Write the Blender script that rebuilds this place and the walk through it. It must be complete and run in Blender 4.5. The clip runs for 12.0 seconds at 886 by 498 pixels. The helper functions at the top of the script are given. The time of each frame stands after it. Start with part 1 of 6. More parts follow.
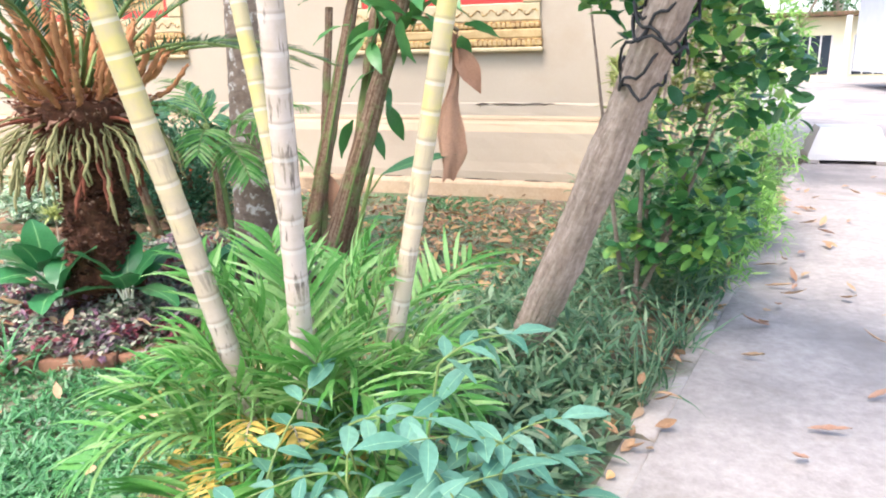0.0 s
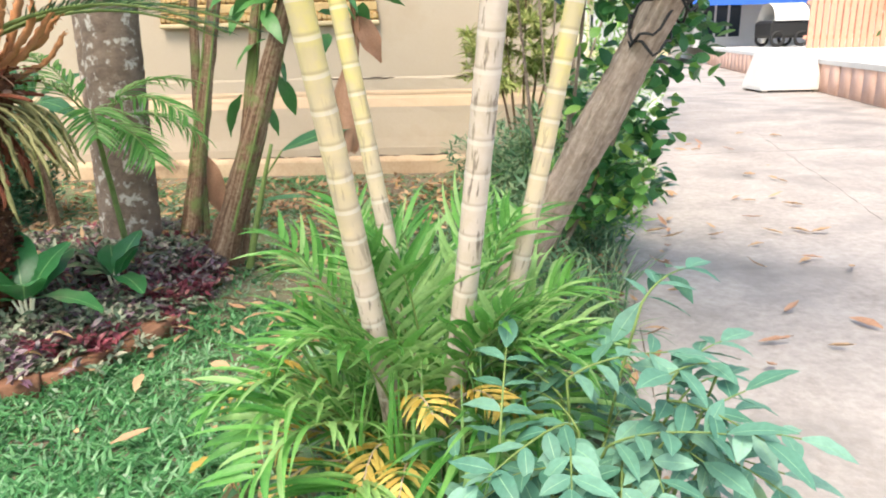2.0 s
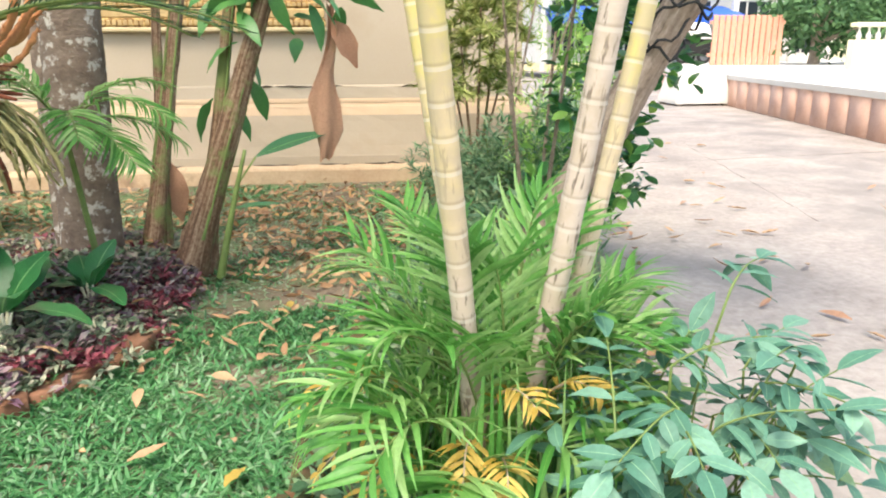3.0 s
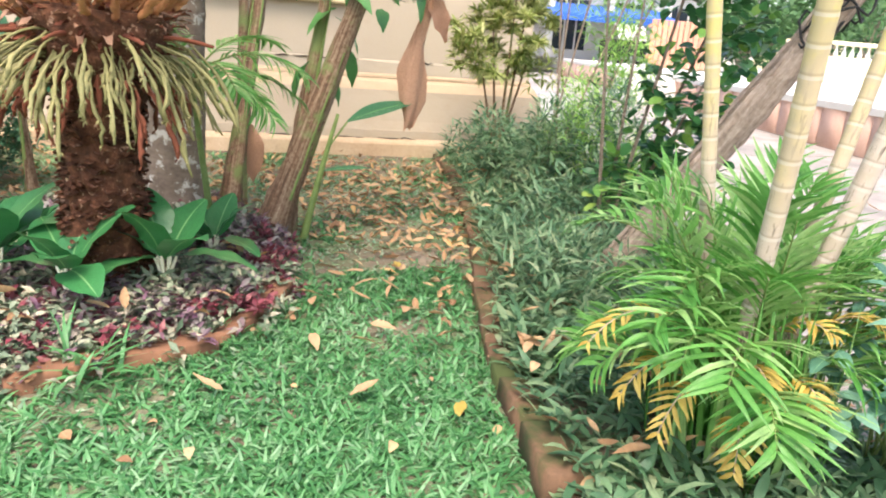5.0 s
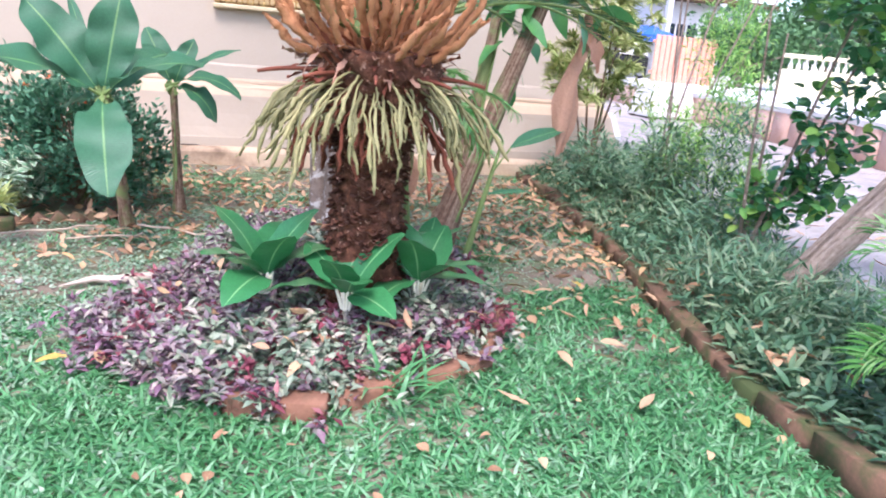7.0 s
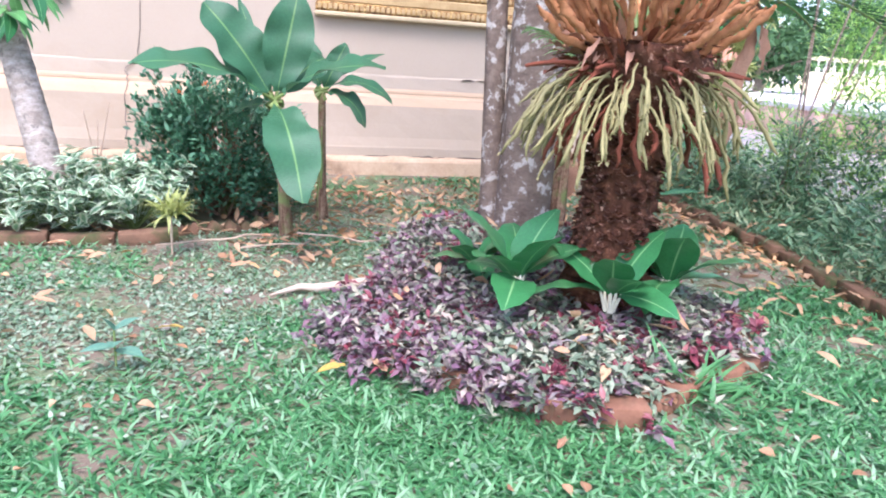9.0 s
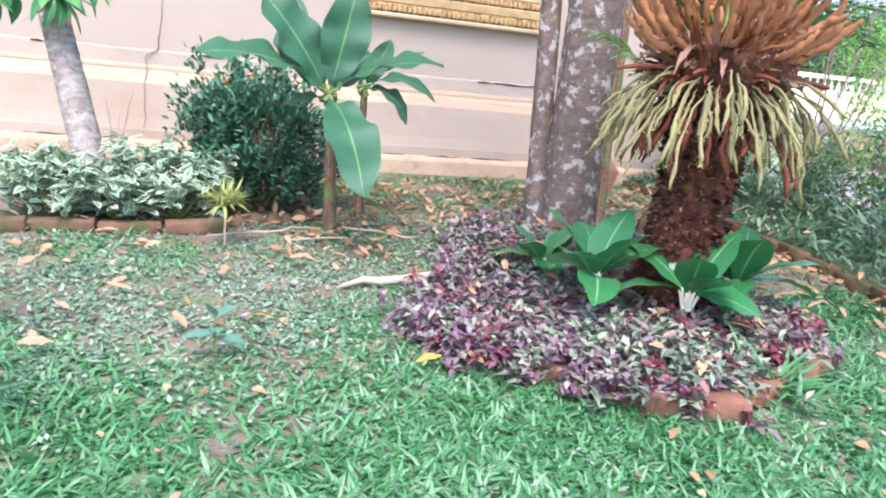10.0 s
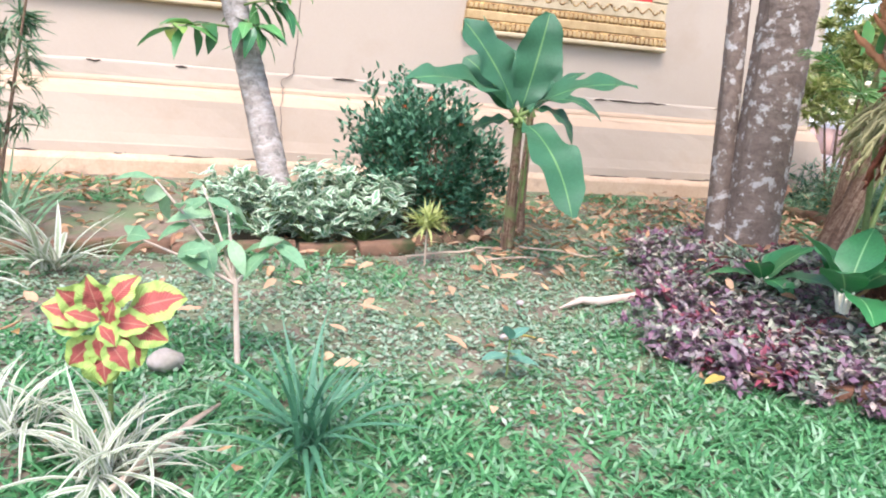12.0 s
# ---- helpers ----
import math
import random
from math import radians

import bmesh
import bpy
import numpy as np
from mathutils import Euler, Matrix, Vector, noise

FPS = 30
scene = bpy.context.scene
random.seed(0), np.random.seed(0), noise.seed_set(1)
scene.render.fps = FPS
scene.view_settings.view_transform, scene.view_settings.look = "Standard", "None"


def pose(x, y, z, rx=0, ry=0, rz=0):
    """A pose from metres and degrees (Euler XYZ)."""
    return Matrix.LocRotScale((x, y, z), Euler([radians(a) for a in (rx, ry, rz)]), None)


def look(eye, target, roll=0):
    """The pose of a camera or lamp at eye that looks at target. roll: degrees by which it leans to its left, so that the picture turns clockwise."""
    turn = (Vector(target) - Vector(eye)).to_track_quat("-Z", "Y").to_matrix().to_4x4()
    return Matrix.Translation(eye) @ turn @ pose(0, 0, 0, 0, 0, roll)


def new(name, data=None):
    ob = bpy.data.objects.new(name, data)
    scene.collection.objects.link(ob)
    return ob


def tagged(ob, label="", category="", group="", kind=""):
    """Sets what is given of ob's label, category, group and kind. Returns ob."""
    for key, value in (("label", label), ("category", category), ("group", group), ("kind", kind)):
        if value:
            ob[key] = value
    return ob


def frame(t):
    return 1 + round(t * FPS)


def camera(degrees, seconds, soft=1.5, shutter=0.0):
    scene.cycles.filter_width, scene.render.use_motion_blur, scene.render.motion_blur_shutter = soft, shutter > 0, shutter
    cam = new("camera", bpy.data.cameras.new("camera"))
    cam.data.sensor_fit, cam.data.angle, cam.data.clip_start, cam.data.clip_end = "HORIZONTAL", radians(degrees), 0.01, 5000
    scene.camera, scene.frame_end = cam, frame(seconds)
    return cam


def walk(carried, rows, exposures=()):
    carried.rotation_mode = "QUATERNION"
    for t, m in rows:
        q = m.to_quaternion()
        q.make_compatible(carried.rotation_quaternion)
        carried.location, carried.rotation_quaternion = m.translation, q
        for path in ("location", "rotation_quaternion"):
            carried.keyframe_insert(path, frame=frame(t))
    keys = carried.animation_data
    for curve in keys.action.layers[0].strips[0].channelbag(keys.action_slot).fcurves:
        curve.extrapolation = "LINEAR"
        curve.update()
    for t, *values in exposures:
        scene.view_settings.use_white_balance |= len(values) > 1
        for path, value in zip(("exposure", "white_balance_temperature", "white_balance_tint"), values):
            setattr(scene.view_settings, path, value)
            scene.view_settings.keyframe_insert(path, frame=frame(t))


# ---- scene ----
cam = camera(64.0, 12.0, soft=2.0)
EXPOSURE = 1.9
PATH = [
    (0, (-0.285, 1.602, 1.332), (-0.92, 3.43, 0.824), -0.9),
    (0.5, (-0.5, 1.595, 1.303), (-1.077, 3.432, 0.763), 0.4),
    (1, (-0.684, 1.618, 1.284), (-1.179, 3.466, 0.701), -2.4),
    (1.5, (-0.873, 1.565, 1.269), (-1.058, 3.473, 0.7), -2.3),
    (2, (-1.095, 1.476, 1.281), (-1.107, 3.394, 0.712), -1.3),
    (2.5, (-1.261, 1.502, 1.273), (-1.151, 3.422, 0.726), -3.2),
    (2.7, (-1.33, 1.497, 1.267), (-1.172, 3.419, 0.734), -1.9),
    (4.3, (-2.13, 1.45, 1.174), (-1.733, 3.309, 0.553), 1.2),
    (4.5, (-2.187, 1.461, 1.172), (-1.819, 3.329, 0.56), 1.5),
    (5, (-2.455, 1.418, 1.182), (-1.983, 3.276, 0.613), 4.3),
    (5.5, (-2.707, 1.401, 1.209), (-2.252, 3.262, 0.638), 4.1),
    (6, (-2.945, 1.467, 1.204), (-2.494, 3.333, 0.644), 2.0),
    (6.5, (-3.248, 1.489, 1.219), (-2.748, 3.352, 0.688), 4.1),
    (7, (-3.556, 1.486, 1.223), (-3.027, 3.337, 0.683), 4.8),
    (7.2, (-3.68, 1.515, 1.209), (-3.157, 3.372, 0.682), 6.1),
    (8.8, (-4.43, 1.818, 1.046), (-3.931, 3.688, 0.542), 5.0),
    (9, (-4.516, 1.832, 1.084), (-3.983, 3.69, 0.574), 3.7),
    (9.5, (-4.695, 1.885, 1.051), (-4.151, 3.756, 0.601), 5.6),
    (10, (-4.966, 1.908, 1.033), (-4.345, 3.743, 0.535), 5.8),
    (10.5, (-5.162, 1.987, 1.01), (-4.62, 3.85, 0.526), 5.7),
    (11, (-5.363, 2.05, 1.02), (-4.814, 3.928, 0.606), 6.8),
    (11.5, (-5.634, 2.062, 1.009), (-5.031, 3.913, 0.549), 4.4),
    (12, (-5.832, 2.119, 0.995), (-5.297, 3.989, 0.528), 4.7),
]
walk(cam, [(t, look(eye, target, roll)) for t, eye, target, roll in PATH], [(t, EXPOSURE + e, k, tint) for t, e, k, tint in ((0.0, 0.12, 6500, 14), (1.0, 0.05, 7000, 13), (1.7, -0.1, 7200, 9), (2.7, -0.15, 7300, 8), (4.5, -0.03, 7450, 11), (5.5, 0.0, 6650, 15), (6.5, 0.0, 5850, 23), (9.0, 0.0, 5850, 25), (9.6, 0.0, 5850, 23), (12.0, -0.05, 6150, 21))])

# ---- world and sun ----
ELEV, SUN_ROT = radians(60), radians(200)
world = bpy.data.worlds.new("world")
scene.world = world
world.use_nodes = True
wn = world.node_tree.nodes
sky = wn.new("ShaderNodeTexSky")
sky.sky_type, sky.sun_disc = "NISHITA", False
sky.sun_elevation, sky.sun_rotation = ELEV, SUN_ROT
sky.air_density, sky.dust_density = 1.0, 2.5
world.node_tree.links.new(sky.outputs[0], wn["Background"].inputs[0])
wn["Background"].inputs[1].default_value = 0.15
sun = new("sun", bpy.data.lights.new("sun", "SUN"))
sun.data.energy, sun.data.angle, sun.data.color = 1.3, radians(25), (1.0, 0.96, 0.91)
sun_way = Vector((math.sin(SUN_ROT) * math.cos(ELEV), math.cos(SUN_ROT) * math.cos(ELEV), math.sin(ELEV)))
sun.matrix_world = look(sun_way * 30, (0, 0, 0))

rng = np.random.default_rng(7)


# ---- materials ----
def shader(name):
    m = bpy.data.materials.new(name)
    m.use_nodes = True
    nt = m.node_tree
    b = nt.nodes["Principled BSDF"]
    return m, nt, b


def node(nt, kind, **values):
    n = nt.nodes.new(kind)
    for key, value in values.items():
        n.inputs[key.replace("_", " ")].default_value = value
    return n


def ramp(nt, source, stops):
    r = nt.nodes.new("ShaderNodeValToRGB")
    el = r.color_ramp.elements
    while len(el) < len(stops):
        el.new(0.5)
    for e, (p, c) in zip(el, stops):
        e.position, e.color = p, (*c, 1)
    nt.links.new(source, r.inputs[0])
    return r.outputs[0]


def noise_of(nt, scale, detail=5.0, rough=0.6, coord=None):
    n = node(nt, "ShaderNodeTexNoise", Scale=scale, Detail=detail, Roughness=rough)
    if coord is None:
        g = nt.nodes.new("ShaderNodeNewGeometry")
        coord = g.outputs["Position"]
    nt.links.new(coord, n.inputs["Vector"])
    return n.outputs[0]


def calc(nt, op, a, b):
    n = nt.nodes.new("ShaderNodeMath")
    n.operation = op
    for i, v in enumerate((a, b)):
        if isinstance(v, (int, float)):
            n.inputs[i].default_value = v
        else:
            nt.links.new(v, n.inputs[i])
    return n.outputs[0]


def blend(nt, fac, a, b, kind="MIX"):
    n = nt.nodes.new("ShaderNodeMix")
    n.data_type, n.blend_type = "RGBA", kind
    for sock, v in ((n.inputs[0], fac), (n.inputs[6], a), (n.inputs[7], b)):
        if isinstance(v, (int, float)):
            sock.default_value = v
        elif isinstance(v, tuple):
            sock.default_value = (*v, 1)
        else:
            nt.links.new(v, sock)
    return n.outputs[2]


def relief(nt, b, height, strength=0.4, distance=0.01):
    n = node(nt, "ShaderNodeBump", Strength=strength, Distance=distance)
    nt.links.new(height, n.inputs["Height"])
    nt.links.new(n.outputs[0], b.inputs["Normal"])


def surface(name, stops, scale, rough=0.8, fine=60.0, bump=0.4, depth=0.01, fine_mix=0.35, stain=None, spec=0.3, stretch=None):
    """A mineral or bark surface: coarse patches and fine grain in one ramp, with relief."""
    m, nt, b = shader(name)
    if stretch:
        uv = nt.nodes.new("ShaderNodeUVMap")
        wide = nt.nodes.new("ShaderNodeVectorMath")
        wide.operation = "MULTIPLY"
        wide.inputs[1].default_value = (*stretch, 1)
        nt.links.new(uv.outputs[0], wide.inputs[0])
        coarse = noise_of(nt, 1.6, 5.0, 0.65, wide.outputs[0])
    else:
        coarse = noise_of(nt, scale)
    grain = noise_of(nt, fine, 4.0, 0.7)
    mixed = calc(nt, "ADD", calc(nt, "MULTIPLY", coarse, 1 - fine_mix), calc(nt, "MULTIPLY", grain, fine_mix))
    col = ramp(nt, mixed, stops)
    if stain:
        sc, lo, hi, colour = stain
        f = ramp(nt, noise_of(nt, sc, 6.0, 0.65), [(lo, (0, 0, 0)), (hi, (1, 1, 1))])
        col = blend(nt, f, col, colour)
    nt.links.new(col, b.inputs["Base Color"])
    b.inputs["Roughness"].default_value = rough
    b.inputs["Specular IOR Level"].default_value = spec
    relief(nt, b, mixed, bump, depth)
    return m


def leafmat(name, stops, rough=0.45, trans=0.3, rib=None, edge=None, patch=2.5, spread=0.6, spec=0.4, veins=(6.0, 0.12, 0.002)):
    """A leaf: colour by leaf and by patch, lighter midrib, perhaps a margin (colour, start, softness) of another colour."""
    m, nt, b = shader(name)
    g = nt.nodes.new("ShaderNodeNewGeometry")
    f = calc(nt, "ADD", calc(nt, "MULTIPLY", g.outputs["Random Per Island"], spread),
             calc(nt, "MULTIPLY", noise_of(nt, patch, 3.0), 1 - spread))
    col = ramp(nt, f, stops)
    uv = nt.nodes.new("ShaderNodeUVMap")
    sep = nt.nodes.new("ShaderNodeSeparateXYZ")
    nt.links.new(uv.outputs[0], sep.inputs[0])
    off = calc(nt, "ABSOLUTE", calc(nt, "SUBTRACT", sep.outputs[0], 0.5), 0.0)
    if edge:
        colour, start, soft = edge
        jag = calc(nt, "ADD", off, calc(nt, "MULTIPLY", calc(nt, "SUBTRACT", noise_of(nt, 60, 3.0), 0.5), 0.25))
        tip = calc(nt, "MULTIPLY", calc(nt, "ABSOLUTE", calc(nt, "SUBTRACT", sep.outputs[1], 0.45), 0.0), 0.35)
        k = ramp(nt, calc(nt, "ADD", jag, tip), [(start, (0, 0, 0)), (start + soft, (1, 1, 1))])
        col = blend(nt, k, col, colour)
    if rib:
        k = ramp(nt, off, [(0.008, (1, 1, 1)), (0.03, (0, 0, 0))])
        col = blend(nt, k, col, rib)
    fine = noise_of(nt, 90, 3.0)
    col = blend(nt, 0.35, col, ramp(nt, fine, [(0.3, (0.6, 0.6, 0.6)), (0.7, (1.25, 1.25, 1.25))]), "MULTIPLY")
    nt.links.new(col, b.inputs["Base Color"])
    b.inputs["Roughness"].default_value = rough
    b.inputs["Specular IOR Level"].default_value = spec
    vein = node(nt, "ShaderNodeTexWave", Scale=1.0, Distortion=0.6)
    comb = nt.nodes.new("ShaderNodeCombineXYZ")
    nt.links.new(calc(nt, "ADD", calc(nt, "MULTIPLY", sep.outputs[1], veins[0]), calc(nt, "MULTIPLY", off, -3.0)), comb.inputs[0])
    nt.links.new(comb.outputs[0], vein.inputs["Vector"])
    relief(nt, b, vein.outputs[1], veins[1], veins[2])
    if trans:
        t = nt.nodes.new("ShaderNodeBsdfTranslucent")
        nt.links.new(col, t.inputs[0])
        mx = nt.nodes.new("ShaderNodeMixShader")
        mx.inputs[0].default_value = trans
        nt.links.new(b.outputs[0], mx.inputs[1])
        nt.links.new(t.outputs[0], mx.inputs[2])
        nt.links.new(mx.outputs[0], nt.nodes["Material Output"].inputs[0])
    return m


def plain(name, colour, rough=0.6, metal=0.0, vary=0.15, scale=8.0):
    lo = tuple(c * (1 - vary) for c in colour)
    hi = tuple(min(1, c * (1 + vary)) for c in colour)
    m = surface(name, [(0.3, lo), (0.7, hi)], scale, rough, 70, 0.15, 0.004)
    m.node_tree.nodes["Principled BSDF"].inputs["Metallic"].default_value = metal
    return m


M_SOIL = surface("soil", [(0.25, (0.078, 0.055, 0.039)), (0.5, (0.187, 0.144, 0.103)), (0.75, (0.335, 0.277, 0.204))], 2.2, 0.95, 45, 0.8, 0.03,
                 stain=(1.6, 0.45, 0.62, (0.12, 0.17, 0.08)))
M_CONCRETE = surface("driveway_concrete", [(0.3, (0.22, 0.192, 0.172)), (0.48, (0.325, 0.288, 0.262)), (0.68, (0.435, 0.393, 0.36))], 1.6, 0.88, 22, 0.7, 0.02, 0.5,
                     stain=(0.55, 0.5, 0.62, (0.23, 0.21, 0.195)))
M_KERB = surface("kerb_concrete", [(0.3, (0.26, 0.225, 0.195)), (0.7, (0.47, 0.42, 0.375))], 3.0, 0.9, 50, 0.6, 0.01, stain=(2.0, 0.5, 0.65, (0.16, 0.15, 0.1)))
M_PLASTER = surface("wall_plaster", [(0.3, (0.394, 0.324, 0.239)), (0.7, (0.434, 0.366, 0.281))], 0.7, 0.8, 40, 0.12, 0.004, stain=(0.9, 0.58, 0.85, (0.373, 0.293, 0.204)))
M_PLINTH = surface("plinth_plaster", [(0.3, (0.327, 0.258, 0.180)), (0.7, (0.372, 0.309, 0.230))], 0.8, 0.8, 40, 0.15, 0.004, stain=(1.1, 0.55, 0.8, (0.310, 0.230, 0.148)))
M_BAND = surface("tan_moulding", [(0.3, (0.405, 0.291, 0.183)), (0.7, (0.473, 0.358, 0.243))], 1.5, 0.8, 50, 0.2, 0.004)
M_FOOT = surface("ochre_footing", [(0.3, (0.383, 0.260, 0.153)), (0.7, (0.551, 0.421, 0.284))], 2.5, 0.9, 40, 0.4, 0.008, stain=(1.7, 0.55, 0.7, (0.191, 0.131, 0.084)))
M_DARK = plain("dark_crack", (0.06, 0.045, 0.035), 0.9)
M_HAIR = plain("hairline_crack", (0.2, 0.16, 0.13), 0.9)
M_GOLD = surface("gold_paint", [(0.3, (0.34, 0.22, 0.09)), (0.7, (0.56, 0.41, 0.2))], 9, 0.5, 80, 0.4, 0.004)
M_CREAMGOLD = surface("pale_gold_paint", [(0.3, (0.4, 0.31, 0.17)), (0.7, (0.56, 0.46, 0.29))], 6, 0.55, 80, 0.3, 0.004)
M_CARVED = surface("carved_brown_gold", [(0.38, (0.09, 0.04, 0.015)), (0.5, (0.3, 0.16, 0.05)), (0.62, (0.6, 0.42, 0.16))], 26, 0.55, 70, 0.9, 0.02, 0.25)
M_RED = plain("red_lacquer", (0.55, 0.05, 0.04), 0.4)
M_BRICK = surface("clay_brick", [(0.25, (0.121, 0.055, 0.031)), (0.55, (0.224, 0.109, 0.064)), (0.8, (0.273, 0.167, 0.110))], 7, 0.9, 70, 0.5, 0.006,
                  stain=(5.0, 0.55, 0.75, (0.079, 0.066, 0.033)))
M_BRICK_OLD = surface("mossy_brick", [(0.25, (0.072, 0.044, 0.026)), (0.55, (0.158, 0.089, 0.053)), (0.8, (0.216, 0.141, 0.090))], 6, 0.95, 60, 0.6, 0.008,
                      stain=(4.0, 0.48, 0.62, (0.050, 0.067, 0.022)))
M_PALMBARK = surface("lichened_palm_bark", [(0.3, (0.095, 0.068, 0.05)), (0.65, (0.23, 0.175, 0.135))], 5, 0.95, 35, 0.9, 0.03, stretch=(4.0, 34.0),
                     stain=(15.0, 0.54, 0.6, (0.44, 0.41, 0.36)))
M_GREYBARK = surface("grey_ringed_bark", [(0.3, (0.12, 0.1, 0.08)), (0.45, (0.28, 0.24, 0.2)), (0.62, (0.47, 0.43, 0.38))], 8, 0.95, 40, 0.9, 0.02, stain=(20.0, 0.55, 0.62, (0.2, 0.18, 0.15)), stretch=(3.0, 40.0))
M_BARK = surface("fissured_bark", [(0.3, (0.16, 0.115, 0.088)), (0.48, (0.36, 0.275, 0.215)), (0.66, (0.57, 0.455, 0.37))], 9, 0.95, 45, 1.0, 0.03, stretch=(17.0, 8.0))
M_STICK = surface("dry_stick", [(0.3, (0.3, 0.22, 0.15)), (0.7, (0.55, 0.44, 0.33))], 9, 0.9, 60, 0.4, 0.005)
M_LOG = surface("pale_dead_wood", [(0.3, (0.351, 0.265, 0.195)), (0.7, (0.562, 0.468, 0.374))], 7, 0.9, 60, 0.4, 0.006)
M_GREENSTEM = plain("green_stem", (0.14, 0.2, 0.06), 0.55, vary=0.3, scale=14)
M_BROWNSTEM = surface("brown_sheath", [(0.3, (0.035, 0.017, 0.011)), (0.47, (0.15, 0.085, 0.05)), (0.58, (0.3, 0.21, 0.14)), (0.7, (0.42, 0.32, 0.22))], 7, 0.8, 50, 0.6, 0.01, stretch=(14.0, 2.0),
                      stain=(4.0, 0.52, 0.62, (0.16, 0.2, 0.07)))
M_CYCAD = surface("cycad_trunk_bark", [(0.3, (0.029, 0.013, 0.007)), (0.55, (0.125, 0.049, 0.025)), (0.75, (0.343, 0.153, 0.079))], 24, 0.95, 80, 1.0, 0.03, stain=(34.0, 0.6, 0.66, (0.437, 0.270, 0.180)))
M_WHITESTEM = plain("pale_petiole", (0.68, 0.66, 0.5), 0.5, vary=0.2, scale=20)
M_BARS = plain("white_paint", (0.630, 0.612, 0.576), 0.7, vary=0.06, scale=2)
M_SALMON = surface("salmon_stone_facing", [(0.3, (0.56, 0.34, 0.26)), (0.7, (0.72, 0.5, 0.41))], 2.2, 0.8, 25, 0.3, 0.01)
M_YELLOWWALL = plain("pale_yellow_render", (0.78, 0.7, 0.45), 0.8, vary=0.07, scale=1.0)
M_BLUE = plain("blue_awning", (0.03, 0.12, 0.5), 0.6)
M_ORANGE = plain("orange_red_paint", (0.62, 0.3, 0.2), 0.6)
M_DARKGLASS = plain("dark_window", (0.03, 0.04, 0.05), 0.15)
M_BLACK = plain("black_rubber", (0.02, 0.02, 0.02), 0.6)

# areca stems: ringed, pale and flaked low down, yellow-green higher up
def areca_skin(name, stops, flaked):
    m, nt, b = shader(name)
    uvn = nt.nodes.new("ShaderNodeUVMap")
    sep = nt.nodes.new("ShaderNodeSeparateXYZ")
    nt.links.new(uvn.outputs[0], sep.inputs[0])
    base = ramp(nt, calc(nt, "ADD", sep.outputs[1], calc(nt, "MULTIPLY", calc(nt, "SUBTRACT", noise_of(nt, 3.0), 0.5), 0.22)),
                stops)
    thin = nt.nodes.new("ShaderNodeVectorMath")
    thin.operation = "MULTIPLY"
    thin.inputs[1].default_value = (7.0, 26.0, 1.0)
    nt.links.new(uvn.outputs[0], thin.inputs[0])
    scar = ramp(nt, noise_of(nt, 1.5, 4.0, 0.6, thin.outputs[0]), [(0.56, (0, 0, 0)), (0.61, (1, 1, 1))])
    low = ramp(nt, sep.outputs[1], [(flaked, (1, 1, 1)), (flaked + 0.16, (0, 0, 0))])
    scar = blend(nt, 1.0, scar, low, "MULTIPLY")
    col = blend(nt, scar, base, (0.13, 0.1, 0.08))
    ring = ramp(nt, calc(nt, "FRACT", calc(nt, "MULTIPLY", sep.outputs[1], 56.0), 0.0), [(0.0, (0.5, 0.5, 0.5)), (0.1, (0.45, 0.45, 0.45)), (0.15, (0, 0, 0))])
    lip = ramp(nt, calc(nt, "FRACT", calc(nt, "MULTIPLY", sep.outputs[1], 56.0), 0.0), [(0.12, (0, 0, 0)), (0.17, (0.4, 0.4, 0.4)), (0.26, (0, 0, 0))])
    mottle = ramp(nt, noise_of(nt, 14.0, 4.0), [(0.42, (0, 0, 0)), (0.58, (0.6, 0.6, 0.6))])
    col = blend(nt, mottle, col, (0.42, 0.34, 0.25))
    col = blend(nt, lip, col, (0.17, 0.13, 0.09))
    col = blend(nt, ring, col, (0.6, 0.56, 0.49))
    nt.links.new(col, b.inputs["Base Color"])
    b.inputs["Roughness"].default_value = 0.55
    relief(nt, b, noise_of(nt, 40), 0.3, 0.004)
    return m


M_ARECA = areca_skin("areca_stem", [(0.2, (0.50, 0.405, 0.335)), (0.27, (0.54, 0.43, 0.27)), (0.34, (0.54, 0.45, 0.16)), (0.6, (0.442, 0.414, 0.123))], 0.2)
M_ARECA_PALE = areca_skin("pale_areca_stem", [(0.2, (0.53, 0.43, 0.365)), (0.4, (0.53, 0.45, 0.375)), (0.6, (0.54, 0.45, 0.3)), (0.8, (0.460, 0.414, 0.180))], 0.42)

L_GRASS = leafmat("lawn_grass", [(0.2, (0.032, 0.126, 0.043)), (0.42, (0.079, 0.261, 0.092)), (0.6, (0.127, 0.339, 0.128)), (0.8, (0.285, 0.465, 0.270))], 0.34, 0.35, patch=2.0, spread=0.5)
L_DRYGRASS = leafmat("thin_dry_grass", [(0.2, (0.081, 0.200, 0.075)), (0.5, (0.184, 0.330, 0.163)), (0.8, (0.391, 0.400, 0.250))], 0.55, 0.3, patch=2.6, spread=0.45)
L_TINY = leafmat("tiny_weeds", [(0.2, (0.1, 0.2, 0.11)), (0.5, (0.2, 0.31, 0.19)), (0.8, (0.36, 0.42, 0.3))], 0.55, 0.25, patch=2.2)
L_WEED = leafmat("bed_weeds", [(0.2, (0.045, 0.118, 0.058)), (0.5, (0.112, 0.232, 0.115)), (0.75, (0.235, 0.335, 0.185)), (0.88, (0.40, 0.42, 0.25))], 0.42, 0.32, patch=1.6)
